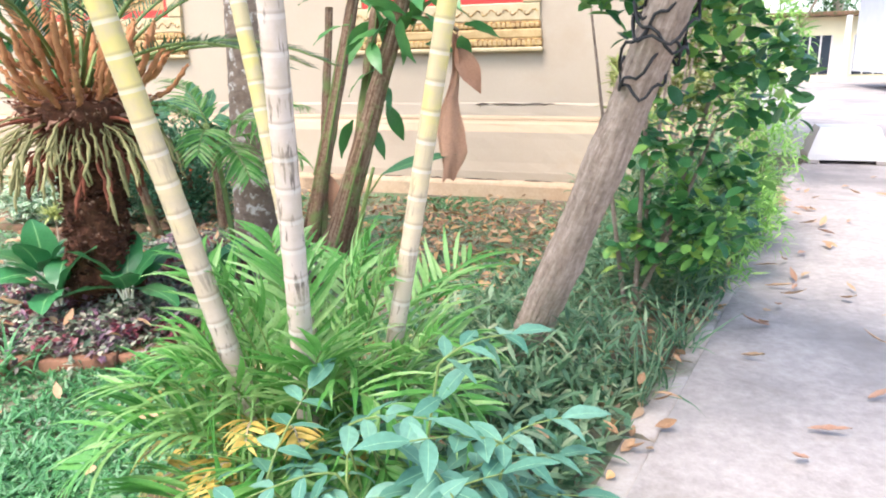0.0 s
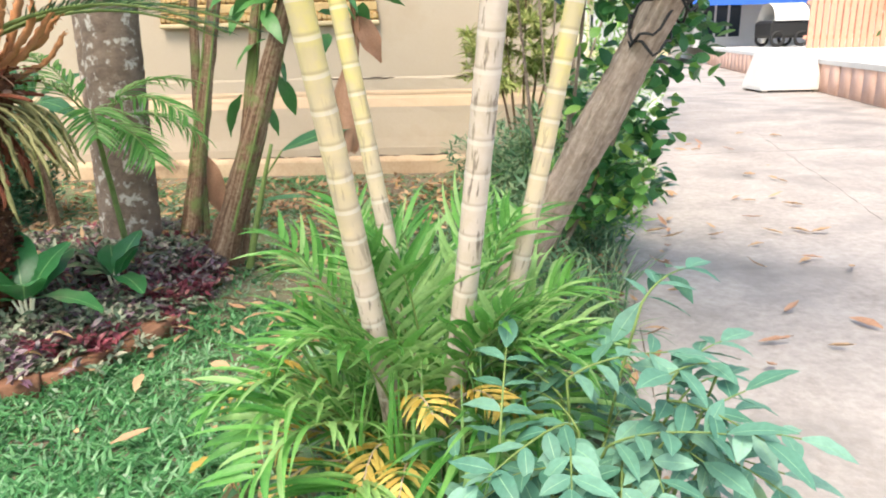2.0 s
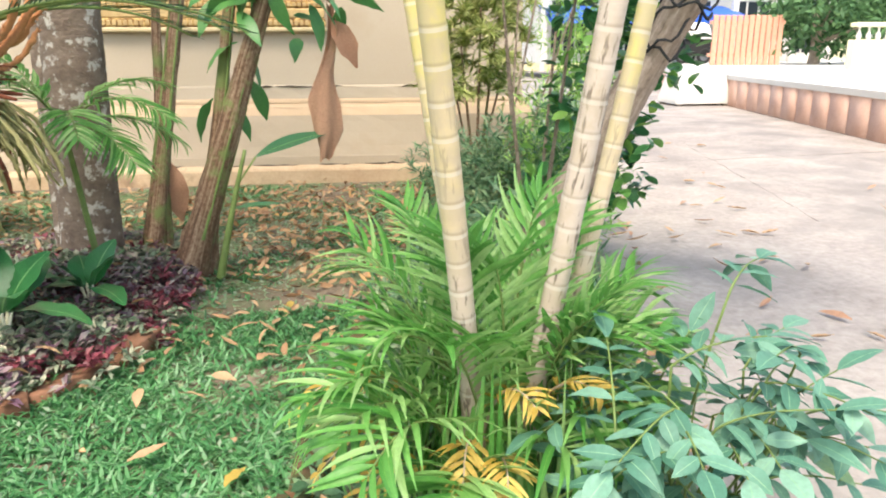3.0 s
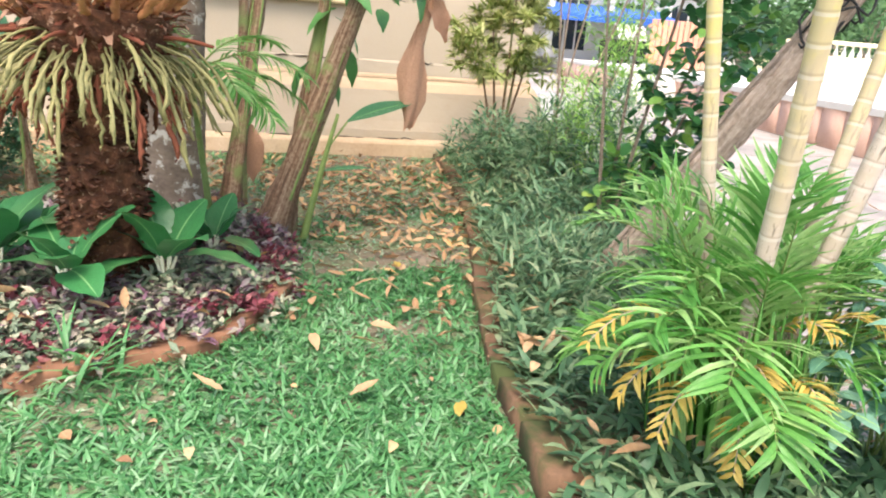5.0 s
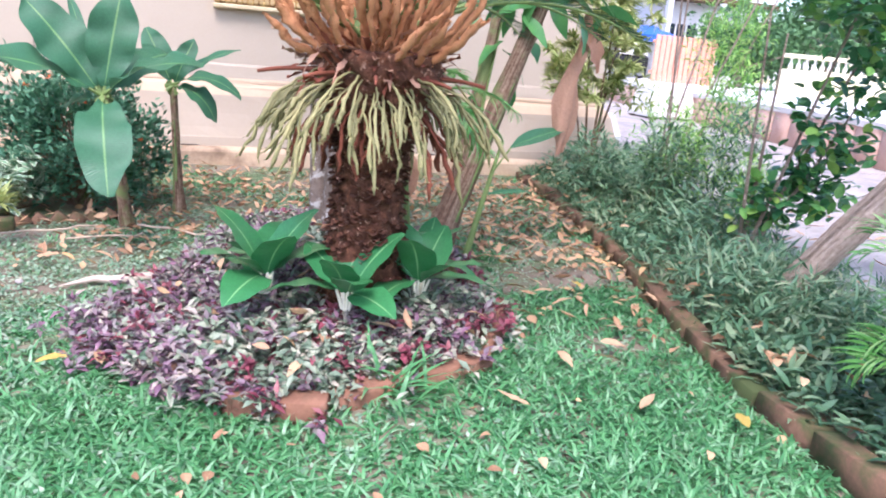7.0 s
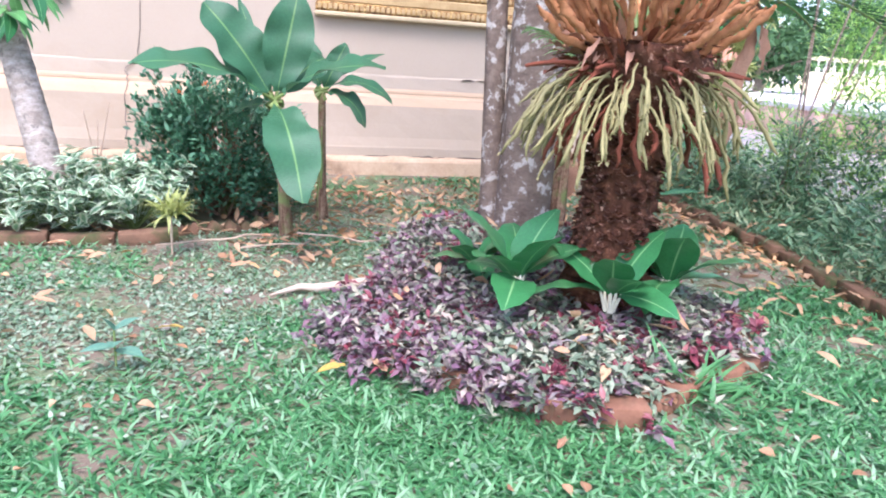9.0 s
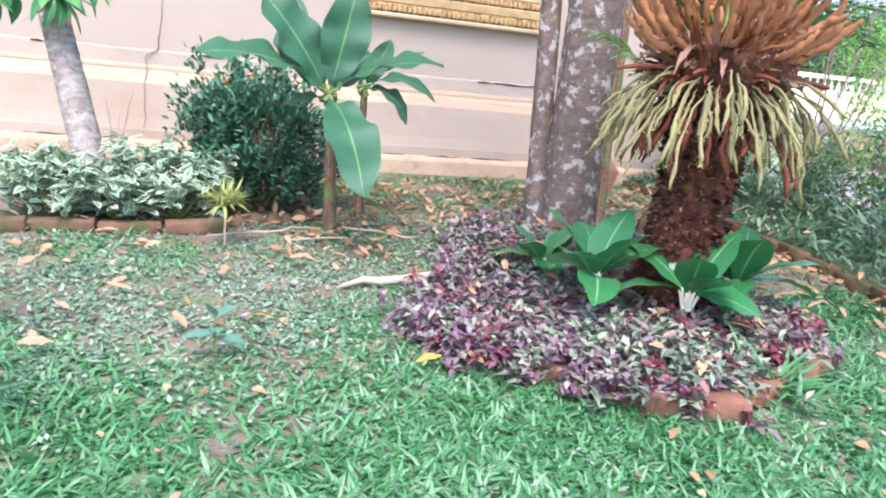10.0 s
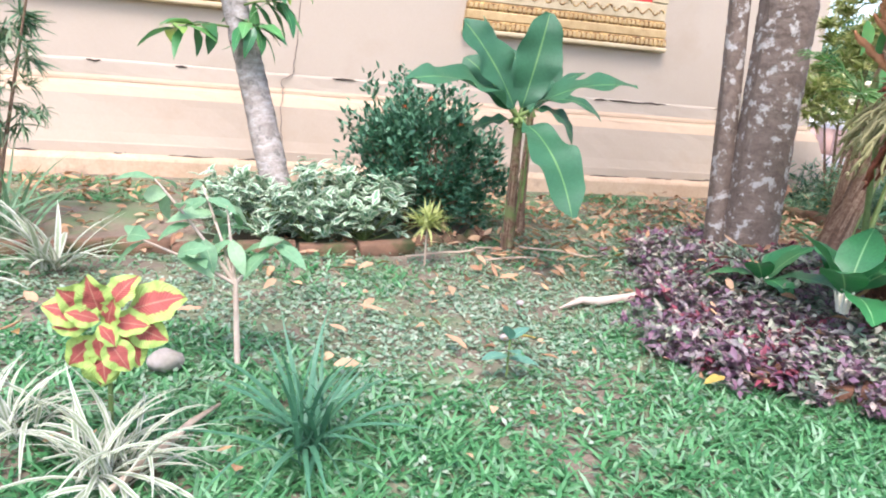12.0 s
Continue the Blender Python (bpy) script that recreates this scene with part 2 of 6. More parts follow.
L_LIGHT = leafmat("light_green_fern", [(0.2, (0.149, 0.343, 0.072)), (0.6, (0.297, 0.543, 0.129)), (0.85, (0.535, 0.686, 0.229))], 0.5, 0.4)
L_ARECA = leafmat("areca_leaflet", [(0.2, (0.06, 0.23, 0.045)), (0.5, (0.15, 0.39, 0.09)), (0.8, (0.36, 0.55, 0.22))], 0.36, 0.4, rib=(0.2, 0.4, 0.1))
L_YELLOW = leafmat("yellowed_leaflet", [(0.2, (0.46, 0.29, 0.05)), (0.8, (0.68, 0.50, 0.14))], 0.5, 0.35)
L_BROAD = leafmat("grey_green_broad_leaf", [(0.2, (0.062, 0.185, 0.125)), (0.55, (0.13, 0.295, 0.21)), (0.8, (0.225, 0.4, 0.3)), (0.88, (0.36, 0.48, 0.1))], 0.5, 0.25, rib=(0.240, 0.442, 0.266))
L_DIEFF = leafmat("glossy_dark_leaf", [(0.2, (0.022, 0.12, 0.04)), (0.6, (0.042, 0.20, 0.065)), (0.9, (0.16, 0.38, 0.11))], 0.33, 0.2, rib=(0.22, 0.44, 0.18), spec=0.5)
L_BANANA = leafmat("banana_leaf", [(0.2, (0.028, 0.105, 0.055)), (0.6, (0.050, 0.165, 0.078)), (0.9, (0.10, 0.27, 0.10))], 0.4, 0.28, rib=(0.17, 0.34, 0.12), veins=(24.0, 0.35, 0.004), spec=0.4)
L_DARKLEAF = leafmat("dark_green_leaf", [(0.2, (0.026, 0.112, 0.042)), (0.55, (0.07, 0.235, 0.07)), (0.72, (0.19, 0.40, 0.09)), (0.88, (0.46, 0.55, 0.11))], 0.33, 0.3)
L_BUSH = leafmat("bush_leaf", [(0.2, (0.032, 0.11, 0.058)), (0.6, (0.075, 0.21, 0.112)), (0.9, (0.17, 0.33, 0.19))], 0.45, 0.2, patch=5)
L_VARIEG = leafmat("white_edged_leaf", [(0.2, (0.1, 0.24, 0.12)), (0.8, (0.22, 0.38, 0.22))], 0.55, 0.25, edge=((0.54, 0.62, 0.45), 0.24, 0.1))
L_COLEUS = leafmat("coleus_leaf", [(0.2, (0.24, 0.035, 0.035)), (0.8, (0.44, 0.11, 0.08))], 0.6, 0.2, edge=((0.36, 0.5, 0.12), 0.27, 0.05), rib=(0.46, 0.2, 0.13), veins=(5.0, 0.4, 0.004))
L_SPIDER = leafmat("striped_pale_leaf", [(0.2, (0.2, 0.27, 0.14)), (0.8, (0.36, 0.4, 0.26))], 0.55, 0.25, edge=((0.56, 0.57, 0.45), 0.25, 0.1))
L_YELLOWGREEN = leafmat("yellow_green_leaf", [(0.2, (0.18, 0.26, 0.06)), (0.55, (0.38, 0.43, 0.14)), (0.85, (0.62, 0.6, 0.3))], 0.5, 0.35)
L_TRAD = leafmat("striped_purple_creeper", [(0.18, (0.111, 0.057, 0.091)), (0.3, (0.209, 0.103, 0.151)), (0.4, (0.17, 0.13, 0.14)), (0.5, (0.29, 0.27, 0.24)), (0.58, (0.2, 0.09, 0.13)), (0.68, (0.12, 0.13, 0.10)), (0.78, (0.40, 0.33, 0.27))],
                 0.5, 0.15, rib=(0.2, 0.1, 0.11), patch=5.0, spread=0.6)
L_TRADGREEN = leafmat("silver_green_creeper", [(0.2, (0.07, 0.12, 0.07)), (0.4, (0.15, 0.21, 0.13)), (0.62, (0.28, 0.32, 0.22)), (0.8, (0.44, 0.39, 0.29))], 0.5, 0.15, rib=(0.22, 0.2, 0.15), patch=6.0)
L_TRADRED = leafmat("crimson_creeper", [(0.2, (0.13, 0.03, 0.042)), (0.7, (0.25, 0.055, 0.075)), (0.9, (0.44, 0.24, 0.2))], 0.5, 0.2)
L_FALLEN = leafmat("fallen_leaf", [(0.15, (0.212, 0.106, 0.054)), (0.4, (0.378, 0.219, 0.114)), (0.65, (0.499, 0.331, 0.195)), (0.9, (0.544, 0.303, 0.087))], 0.7, 0.15, rib=(0.454, 0.296, 0.168))
L_DEAD = leafmat("dried_brown_leaf", [(0.2, (0.3, 0.15, 0.09)), (0.8, (0.5, 0.3, 0.2))], 0.8, 0.15, patch=6)
L_SKIRT = leafmat("olive_drooping_scale", [(0.2, (0.15, 0.13, 0.05)), (0.55, (0.30, 0.275, 0.115)), (0.85, (0.42, 0.375, 0.2))], 0.7, 0.1)
L_ORANGE = leafmat("orange_cycad_scale", [(0.2, (0.3, 0.11, 0.045)), (0.6, (0.5, 0.23, 0.1)), (0.9, (0.62, 0.36, 0.2))], 0.85, 0.08)
L_RUST = leafmat("rust_cycad_scale", [(0.2, (0.085, 0.024, 0.016)), (0.6, (0.221, 0.064, 0.032)), (0.9, (0.391, 0.160, 0.080))], 0.85, 0.05)
L_CYFROND = leafmat("cycad_leaflet", [(0.2, (0.015, 0.06, 0.03)), (0.7, (0.04, 0.13, 0.055))], 0.35, 0.15)
L_SAP = leafmat("sapling_leaf", [(0.2, (0.13, 0.28, 0.13)), (0.6, (0.2, 0.38, 0.2)), (0.9, (0.34, 0.48, 0.26))], 0.5, 0.35, rib=(0.3, 0.45, 0.25))
L_FLOWER = leafmat("orange_petal", [(0.2, (0.6, 0.1, 0.03)), (0.8, (0.8, 0.22, 0.06))], 0.5, 0.2)
L_FAR = leafmat("far_foliage", [(0.2, (0.05, 0.13, 0.05)), (0.7, (0.12, 0.24, 0.09))], 0.6, 0.3)


# ---- building blocks ----
class Geo:
    """Vertices, quads, texture coordinates and material slots, gathered before one mesh is made."""

    def __init__(self):
        self.v, self.f, self.uv, self.m, self.n = [], [], [], [], 0

    def add(self, v, f, uv=None, slot=0):
        v, f = np.asarray(v, float).reshape(-1, 3), np.asarray(f, int)
        self.v.append(v)
        self.f.append(f + self.n)
        self.uv.append(np.zeros((len(v), 2)) if uv is None else np.asarray(uv, float))
        self.m.append(np.full(len(f), slot))
        self.n += len(v)
        return self

    def mesh(self, name, mats, origin=(0, 0, 0), smooth=True):
        v, f = np.concatenate(self.v) - np.array(origin), np.concatenate(self.f)
        uv, m = np.concatenate(self.uv), np.concatenate(self.m)
        me = bpy.data.meshes.new(name)
        me.vertices.add(len(v))
        me.vertices.foreach_set("co", v.ravel().astype(np.float32))
        me.loops.add(f.size)
        me.loops.foreach_set("vertex_index", f.ravel().astype(np.int32))
        me.polygons.add(len(f))
        me.polygons.foreach_set("loop_start", (np.arange(len(f)) * 4).astype(np.int32))
        me.polygons.foreach_set("material_index", m.astype(np.int32))
        me.polygons.foreach_set("use_smooth", np.full(len(f), smooth))
        layer = me.uv_layers.new(name="UVMap")
        layer.data.foreach_set("uv", uv[f.ravel()].ravel().astype(np.float32))
        for mt in (mats if isinstance(mats, (list, tuple)) else [mats]):
            me.materials.append(mt)
        me.update(calc_edges=True)
        me.validate()
        return me


BASES = {}


def thing(name, at, label, category, group="", kind=""):
    ob = new(name)
    ob.location = at
    BASES[ob.name] = Vector(at)
    return tagged(ob, label, category, group, kind)


def part(name, geo, mats, parent, label="", smooth=True):
    """Links the gathered geometry, given in world places, as one mesh under a thing or a part."""
    origin = BASES[parent.name]
    ob = new(name, geo.mesh(name, mats, origin, smooth))
    ob.parent = parent
    BASES[ob.name] = origin
    return tagged(ob, label)


def solo(name, geo, mats, label, category, group="", kind="", at=None, smooth=True):
    at = (0, 0, 0) if at is None else at
    ob = new(name, geo.mesh(name, mats, at, smooth))
    ob.location = at
    BASES[ob.name] = Vector(at)
    return tagged(ob, label, category, group, kind)


def unit(a):
    a = np.asarray(a, float)
    return a / np.maximum(np.linalg.norm(a, axis=-1, keepdims=True), 1e-9)


PROFILES = {
    "leaf": lambda u: np.sin(np.pi * np.clip(u, 0.02, 0.985) ** 0.85),
    "paddle": lambda u: np.maximum(np.sin(np.pi * np.clip(u, 0.015, 0.985) ** 0.9), 0.01) ** 0.72,
    "oval": lambda u: np.sqrt(np.maximum(np.sin(np.pi * np.clip(u, 0.012, 0.975)), 0.01)),
    "blade": lambda u: np.clip(1 - u ** 2.2, 0.05, 1) * np.clip(0.55 + 2 * u, 0, 1),
    "strip": lambda u: np.clip(1 - 0.5 * u ** 3, 0.1, 1),
    "finger": lambda u: 0.45 + 0.55 * np.sin(np.pi * np.clip(u, 0.15, 0.93)),
    "banana": lambda u: np.maximum(np.sin(np.pi * np.clip(u, 0.02, 0.985) ** 1.15), 0.01) ** 0.55,
    "lance": lambda u: np.sin(np.pi * np.clip(u, 0.015, 0.98) ** 0.65),
}


def leaves(geo, pos, way, up, length, width, bend=0.6, shape="leaf", rows=4, fold=0.2, slot=0, flat=False, wave=0.0):
    """Many leaves at once: each starts at pos, runs along way, faces up, and droops by bend radians."""
    pos, way, up = np.atleast_2d(pos), unit(np.atleast_2d(way)), np.atleast_2d(up)
    n = len(pos)
    length, width, bend = (np.broadcast_to(np.asarray(a, float), (n,)) for a in (length, width, bend))
    side = unit(np.cross(way, up))
    nrm = np.cross(side, way)
    u = np.linspace(0, 1, rows + 1)
    w = PROFILES[shape](u) * 0.5
    b = np.where(np.abs(bend) < 1e-3, 1e-3, bend)[:, None]
    along, drop = np.sin(b * u) / b * length[:, None], -(1 - np.cos(b * u)) / b * length[:, None]
    cols = (-1, 1) if flat else (-1, 0, 1)
    out, uv = [], []
    ripple = wave * width[:, None] * np.sin(u * 17 + rng.random((n, 1)) * 6)
    for c in cols:
        ww = w * width[:, None]
        h = drop + abs(c) * fold * ww + (c * ripple if wave else 0)
        p = pos[:, None] + along[..., None] * way[:, None] + (c * ww)[..., None] * side[:, None] + h[..., None] * nrm[:, None]
        out.append(p)
        uv.append(np.broadcast_to(np.stack([np.full(rows + 1, 0.5 + 0.5 * c), u], -1), (n, rows + 1, 2)))
    k = len(cols)
    v = np.stack(out, 2).reshape(-1, 3)
    uvs = np.stack(uv, 2).reshape(-1, 2)
    f = []
    for r in range(rows):
        for c in range(k - 1):
            a = r * k + c
            f.append((a, a + 1, a + k + 1, a + k))
    f = (np.array(f)[None] + (np.arange(n) * (rows + 1) * k)[:, None, None]).reshape(-1, 4)
    geo.add(v, f, uvs, slot)
    return geo


def tube(geo, pts, radii, segs=8, slot=0, rough=0.0, cap=True):
    """A round stem along points; rough makes its surface uneven."""
    pts = np.asarray(pts, float)
    n = len(pts)
    radii = np.broadcast_to(np.asarray(radii, float), (n,))
    t = unit(np.gradient(pts, axis=0))
    ref = np.array([0.0, 1.0, 0.0]) if abs(t[0][1]) < 0.8 else np.array([1.0, 0.0, 0.0])
    s = unit(np.cross(t, ref))
    q = np.cross(s, t)
    a = np.linspace(0, 2 * np.pi, segs, endpoint=False)
    r = radii[:, None] * (1 + rough * rng.normal(size=(n, segs)))
    v = pts[:, None] + r[..., None] * (np.cos(a)[None, :, None] * s[:, None] + np.sin(a)[None, :, None] * q[:, None])
    uv = np.stack(np.broadcast_arrays(np.linspace(0, 1, segs)[None], np.linspace(0, 1, n)[:, None]), -1)
    f = []
    for i in range(n - 1):
        for j in range(segs):
            k = (j + 1) % segs
            f.append((i * segs + j, i * segs + k, (i + 1) * segs + k, (i + 1) * segs + j))
    if cap:
        o = (n - 1) * segs
        for j in range(1, segs - 1, 2):
            f.append((o, o + j, o + j + 1, o + (j + 2) % segs))
    geo.add(v.reshape(-1, 3), f, uv.reshape(-1, 2), slot)
    return geo


def box(geo, lo, hi, slot=0, turn=0.0, bevel=0.0):
    """An upright box between two corners, turned about its middle, with chamfered edges."""
    lo, hi = np.array(lo, float), np.array(hi, float)
    c, h = (lo + hi) / 2, (hi - lo) / 2
    bev = min(bevel, h.min() * 0.9)
    rings = [(-1, -bev, 0), (-1, 0, bev), (1, 0, -bev), (1, -bev, 0)] if bev else [(-1, 0, 0), (1, 0, 0)]
    v = []
    for sg, inset, dz in rings:
        hx, hy, z = h[0] + inset, h[1] + inset, sg * h[2] + dz
        v += [(-hx, -hy, z), (hx, -hy, z), (hx, hy, z), (-hx, hy, z)]
    v = np.array(v)
    co, si = math.cos(turn), math.sin(turn)
    v = np.stack([v[:, 0] * co - v[:, 1] * si, v[:, 0] * si + v[:, 1] * co, v[:, 2]], -1) + c
    f = [(3, 2, 1, 0)]
    for i in range(len(rings) - 1):
        for j in range(4):
            k = (j + 1) % 4
            f.append((i * 4 + j, i * 4 + k, i * 4 + 4 + k, i * 4 + 4 + j))
    o = (len(rings) - 1) * 4
    f.append((o, o + 1, o + 2, o + 3))
    geo.add(v, f, v[:, :2], slot)
    return geo


def arc(start, way, length, bend, n=9, sag=(0, 0, -1)):
    """Points of a stem that leaves start along way and bows towards sag."""
    pts, d = [np.array(start, float)], unit(way)
    for _ in range(n - 1):
        d = unit(d + np.array(sag) * bend / (n - 1))
        pts.append(pts[-1] + d * length / (n - 1))
    return np.array(pts)


def within(x, y, poly):
    p = np.array(poly)
    inside = np.zeros(np.shape(x), bool)
    for (x1, y1), (x2, y2) in zip(p, np.roll(p, -1, 0)):
        cross = (y1 > y) != (y2 > y)
        inside ^= cross & (x < (x2 - x1) * (y - y1) / (y2 - y1 + 1e-12) + x1)
    return inside


def around(n, tilt_lo, tilt_hi):
    """Random ways with a lift between two angles above the level, in degrees."""
    a, e = rng.random(n) * 2 * np.pi, np.radians(rng.uniform(tilt_lo, tilt_hi, n))
    return np.stack([np.cos(a) * np.cos(e), np.sin(a) * np.cos(e), np.sin(e)], -1)


def patchy(x, y, s):
    """A smooth field from 0 to 1, for uneven growth."""
    return 0.5 + 0.25 * (np.sin(x * s + 1.3 * np.sin(y * s * 0.7 + 1)) + np.sin(y * s * 1.1 + 1.7 * np.sin(x * s * 0.6 + 2)))


UP = np.array([0.0, 0.0, 1.0])

# ---- plan ----
BED = [(-3.95, 4.12), (-3.74, 3.84), (-3.4, 3.66), (-3.03, 3.82), (-2.72, 3.95), (-2.54, 4.26), (-2.44, 4.6), (-2.42, 5.2), (-2.6, 6.0), (-3.2, 6.25), (-3.6, 5.7), (-3.85, 5.0), (-4.2, 4.5)]
EDGE = [(-1.8, 1.9), (-1.7, 2.9), (-1.64, 3.5), (-1.57, 3.95), (-1.48, 4.4), (-1.38, 4.8), (-1.22, 5.5), (-1.1, 6.0), (-0.9, 7.4), (-0.82, 8.3)]
BACKBED = [(-9.5, 5.9), (-7.2, 5.95), (-5.0, 6.08), (-4.3, 6.5), (-4.2, 7.3), (-9.5, 7.4)]


def drive_x(y):
    """The driveway's garden side."""
    return -1.06 + 0.186 * y


def edge_x(y):
    e = np.array(EDGE)
    return np.interp(y, e[:, 1], e[:, 0])


def in_strip(x, y):
    return (x > edge_x(y)) & (x < drive_x(y)) & (y > 1.9) & (y < 8.5)


def ground_z(x, y):
    x, y = np.asarray(x, float), np.asarray(y, float)
    mound = 0.13 * np.exp(-(((x + 3.15) / 0.62) ** 4 + ((y - 4.9) / 1.15) ** 4))
    strip = 0.04 * in_strip(x, y)
    return mound + strip - 0.012 + 0.012 * (patchy(x, y, 3.1) - 0.5) * ((x < drive_x(y) - 0.1) & (y < 8.4))


# ---- ground, driveway, wall ----
xs = np.concatenate([-np.geomspace(400, 12, 12), np.arange(-10, 3.01, 0.09), np.geomspace(5, 400, 14)])
ys = np.concatenate([-np.geomspace(400, 4, 12), np.arange(-1, 9.01, 0.09), np.geomspace(11, 600, 16)])
gx, gy = np.meshgrid(xs, ys)
idx = np.arange(gx.size).reshape(gx.shape)
quads = np.stack([idx[:-1, :-1], idx[:-1, 1:], idx[1:, 1:], idx[1:, :-1]], -1).reshape(-1, 4)
solo("ground", Geo().add(np.stack([gx, gy, ground_z(gx, gy) - 0.004], -1).reshape(-1, 3), quads), M_SOIL,
     "brown garden soil with thin moss and litter", "ground", kind="structure")

# the slab: its garden side runs straight, its far part opens into a yard
g = Geo()
yy = np.concatenate([np.arange(-6, 14.01, 0.5), np.geomspace(16, 60, 8)])
tt = np.linspace(0, 1, 15)
left = np.where(yy < 12, drive_x(yy), drive_x(12) - (yy - 12) * 0.6)
right = np.full_like(yy, 30.0)
top = np.stack([left[:, None] + (right - left)[:, None] * tt ** 2, np.broadcast_to(yy[:, None], (len(yy), 15)), np.full((len(yy), 15), 0.03)], -1)
k = np.arange(top[..., 0].size).reshape(top.shape[:2])
q = np.stack([k[:-1, :-1], k[:-1, 1:], k[1:, 1:], k[1:, :-1]], -1).reshape(-1, 4)
g.add(top.reshape(-1, 3), q)
low = top[:, 0] * 1.0
low[:, 2] = -0.06
g.add(np.concatenate([top[:, 0], low]), [(i, i + 1, len(yy) + i + 1, len(yy) + i) for i in range(len(yy) - 1)])
solo("driveway", g, M_CONCRETE, "pale stained concrete driveway strewn with dry leaves", "driveway", kind="structure", smooth=False)

kerb = thing("kerb", (drive_x(4), 4, 0), "narrow weathered concrete kerb along the planted strip", "kerb", kind="structure")
stone = Geo()
box(stone, (-0.062, -0.362, -0.06), (0.058, 0.362, 0.036), bevel=0.014)
stone_mesh = stone.mesh("kerb_stone", M_KERB)
for i in range(14):
    y = 1.4 + i * 0.74
    ob = new("kerb_stone", stone_mesh)
    ob.parent = kerb
    ob.matrix_basis = pose(drive_x(y) - 0.052 - drive_x(4) + rng.normal() * 0.004, y - 4, rng.normal() * 0.006, 0, rng.normal() * 1.2, -10.6 + rng.normal() * 0.8)

# hairline joints in the slab
crack = thing("slab_crack", (1, 6, 0.03), "dark cracks and joints in the concrete driveway", "crack", kind="structure")
for a, c in (((2.9, 10.6), (1.9, 6.2)), ((0.9, 9.0), (6, 9.6))):
    n = 22
    p = np.linspace(a, c, n) + rng.normal(size=(n, 2)) * 0.014
    pts = np.column_stack([p, np.full(n, 0.029)])
    part("crack_line", tube(Geo(), pts, 0.0015 + 0.002 * rng.random(n), 5), M_DARK, crack)

WALL_L, WALL_R, WALL_Y = -14.0, 0.25, 8.9


def opening_wall(name, x0, x1, holes, z0, z1, y0, y1, label):
    """A wall with holes (xa, xb, za, zb) that go through it."""
    g = Geo()
    last = x0
    for xa, xb, za, zb in holes:
        box(g, (last, y0, z0), (xa, y1, z1))
        box(g, (xa, y0, z0), (xb, y1, za))
        box(g, (xa, y0, zb), (xb, y1, z1))
        last = xb
    box(g, (last, y0, z0), (x1, y1, z1))
    return solo(name, g, M_PLASTER, label, "wall", kind="structure", smooth=False)


HOLES = [(-8.1, -6.15, 1.98, 3.7), (-3.68, -1.93, 1.98, 3.7)]
opening_wall("wall_north", WALL_L, WALL_R, HOLES, 0.86, 4.8, WALL_Y, 9.15, "cream plastered wall above a moulded plinth")
g = Geo()
box(g, (WALL_R - 0.25, 9.15, 0), (WALL_R, 16, 4.8))
box(g, (WALL_L, 9.15, 0), (WALL_L + 0.25, 16, 4.8))
box(g, (WALL_L, 15.75, 0), (WALL_R, 16, 4.8))
solo("wall_rest", g, M_PLASTER, "plain cream side and back walls of the hall", "wall", kind="structure", smooth=False)
g = Geo()
box(g, (WALL_L, 9.0, -0.02), (WALL_R - 0.02, 15.9, 0.1))
box(g, (WALL_L, 9.0, 4.5), (WALL_R - 0.02, 15.9, 4.6))
solo("floor", g, M_CONCRETE, "plain floor and ceiling slabs inside the hall", "floor", kind="structure", smooth=False)
roof = Geo()
roof.add([(WALL_L - 0.8, 8.1, 4.75), (WALL_R + 0.8, 8.1, 4.75), (WALL_R + 0.8, 12.5, 7.4), (WALL_L - 0.8, 12.5, 7.4), (WALL_R + 0.8, 16.8, 4.75), (WALL_L - 0.8, 16.8, 4.75),
          (WALL_L - 0.8, 8.1, 4.62), (WALL_R + 0.8, 8.1, 4.62), (WALL_R + 0.8, 16.8, 4.62), (WALL_L - 0.8, 16.8, 4.62)],
         [(0, 1, 2, 3), (3, 2, 4, 5), (6, 7, 1, 0), (5, 4, 8, 9), (6, 9, 8, 7)])
solo("roof", roof, M_BRICK_OLD, "red-brown pitched roof of the hall", "roof", kind="structure", smooth=False)

# plinth, course by course, each a run of (y, z) drawn along the wall and round its end
def course(name, prof, mat, label):
    n, x0, x1 = len(prof), WALL_L, WALL_R
    g = Geo()
    steps = np.concatenate([np.linspace(x0, x1, 90)])
    v, f = [], []
    for x in steps:
        v += [(x, y + 0.004 * math.sin(x * 2.3 + z * 9) + rng.normal() * 0.0015, z + 0.003 * math.sin(x * 1.7)) for y, z in prof]
    end = len(steps)
    v += [(x1 + (WALL_Y - y), WALL_Y if y < WALL_Y else y, z) for y, z in prof]
    v += [(x1 + (WALL_Y - y), 16.0, z) for y, z in prof]
    # the run out to the mitred corner
    corner = [(x1 + (WALL_Y - y), y, z) for y, z in prof]
    v[end * n:end * n] = corner
    for i in range(end + 2):
        for j in range(n - 1):
            f.append((i * n + j, (i + 1) * n + j, (i + 1) * n + j + 1, i * n + j + 1))
    g.add(v, f)
    return solo(name, g, mat, label, "plinth", kind="structure", smooth=False)


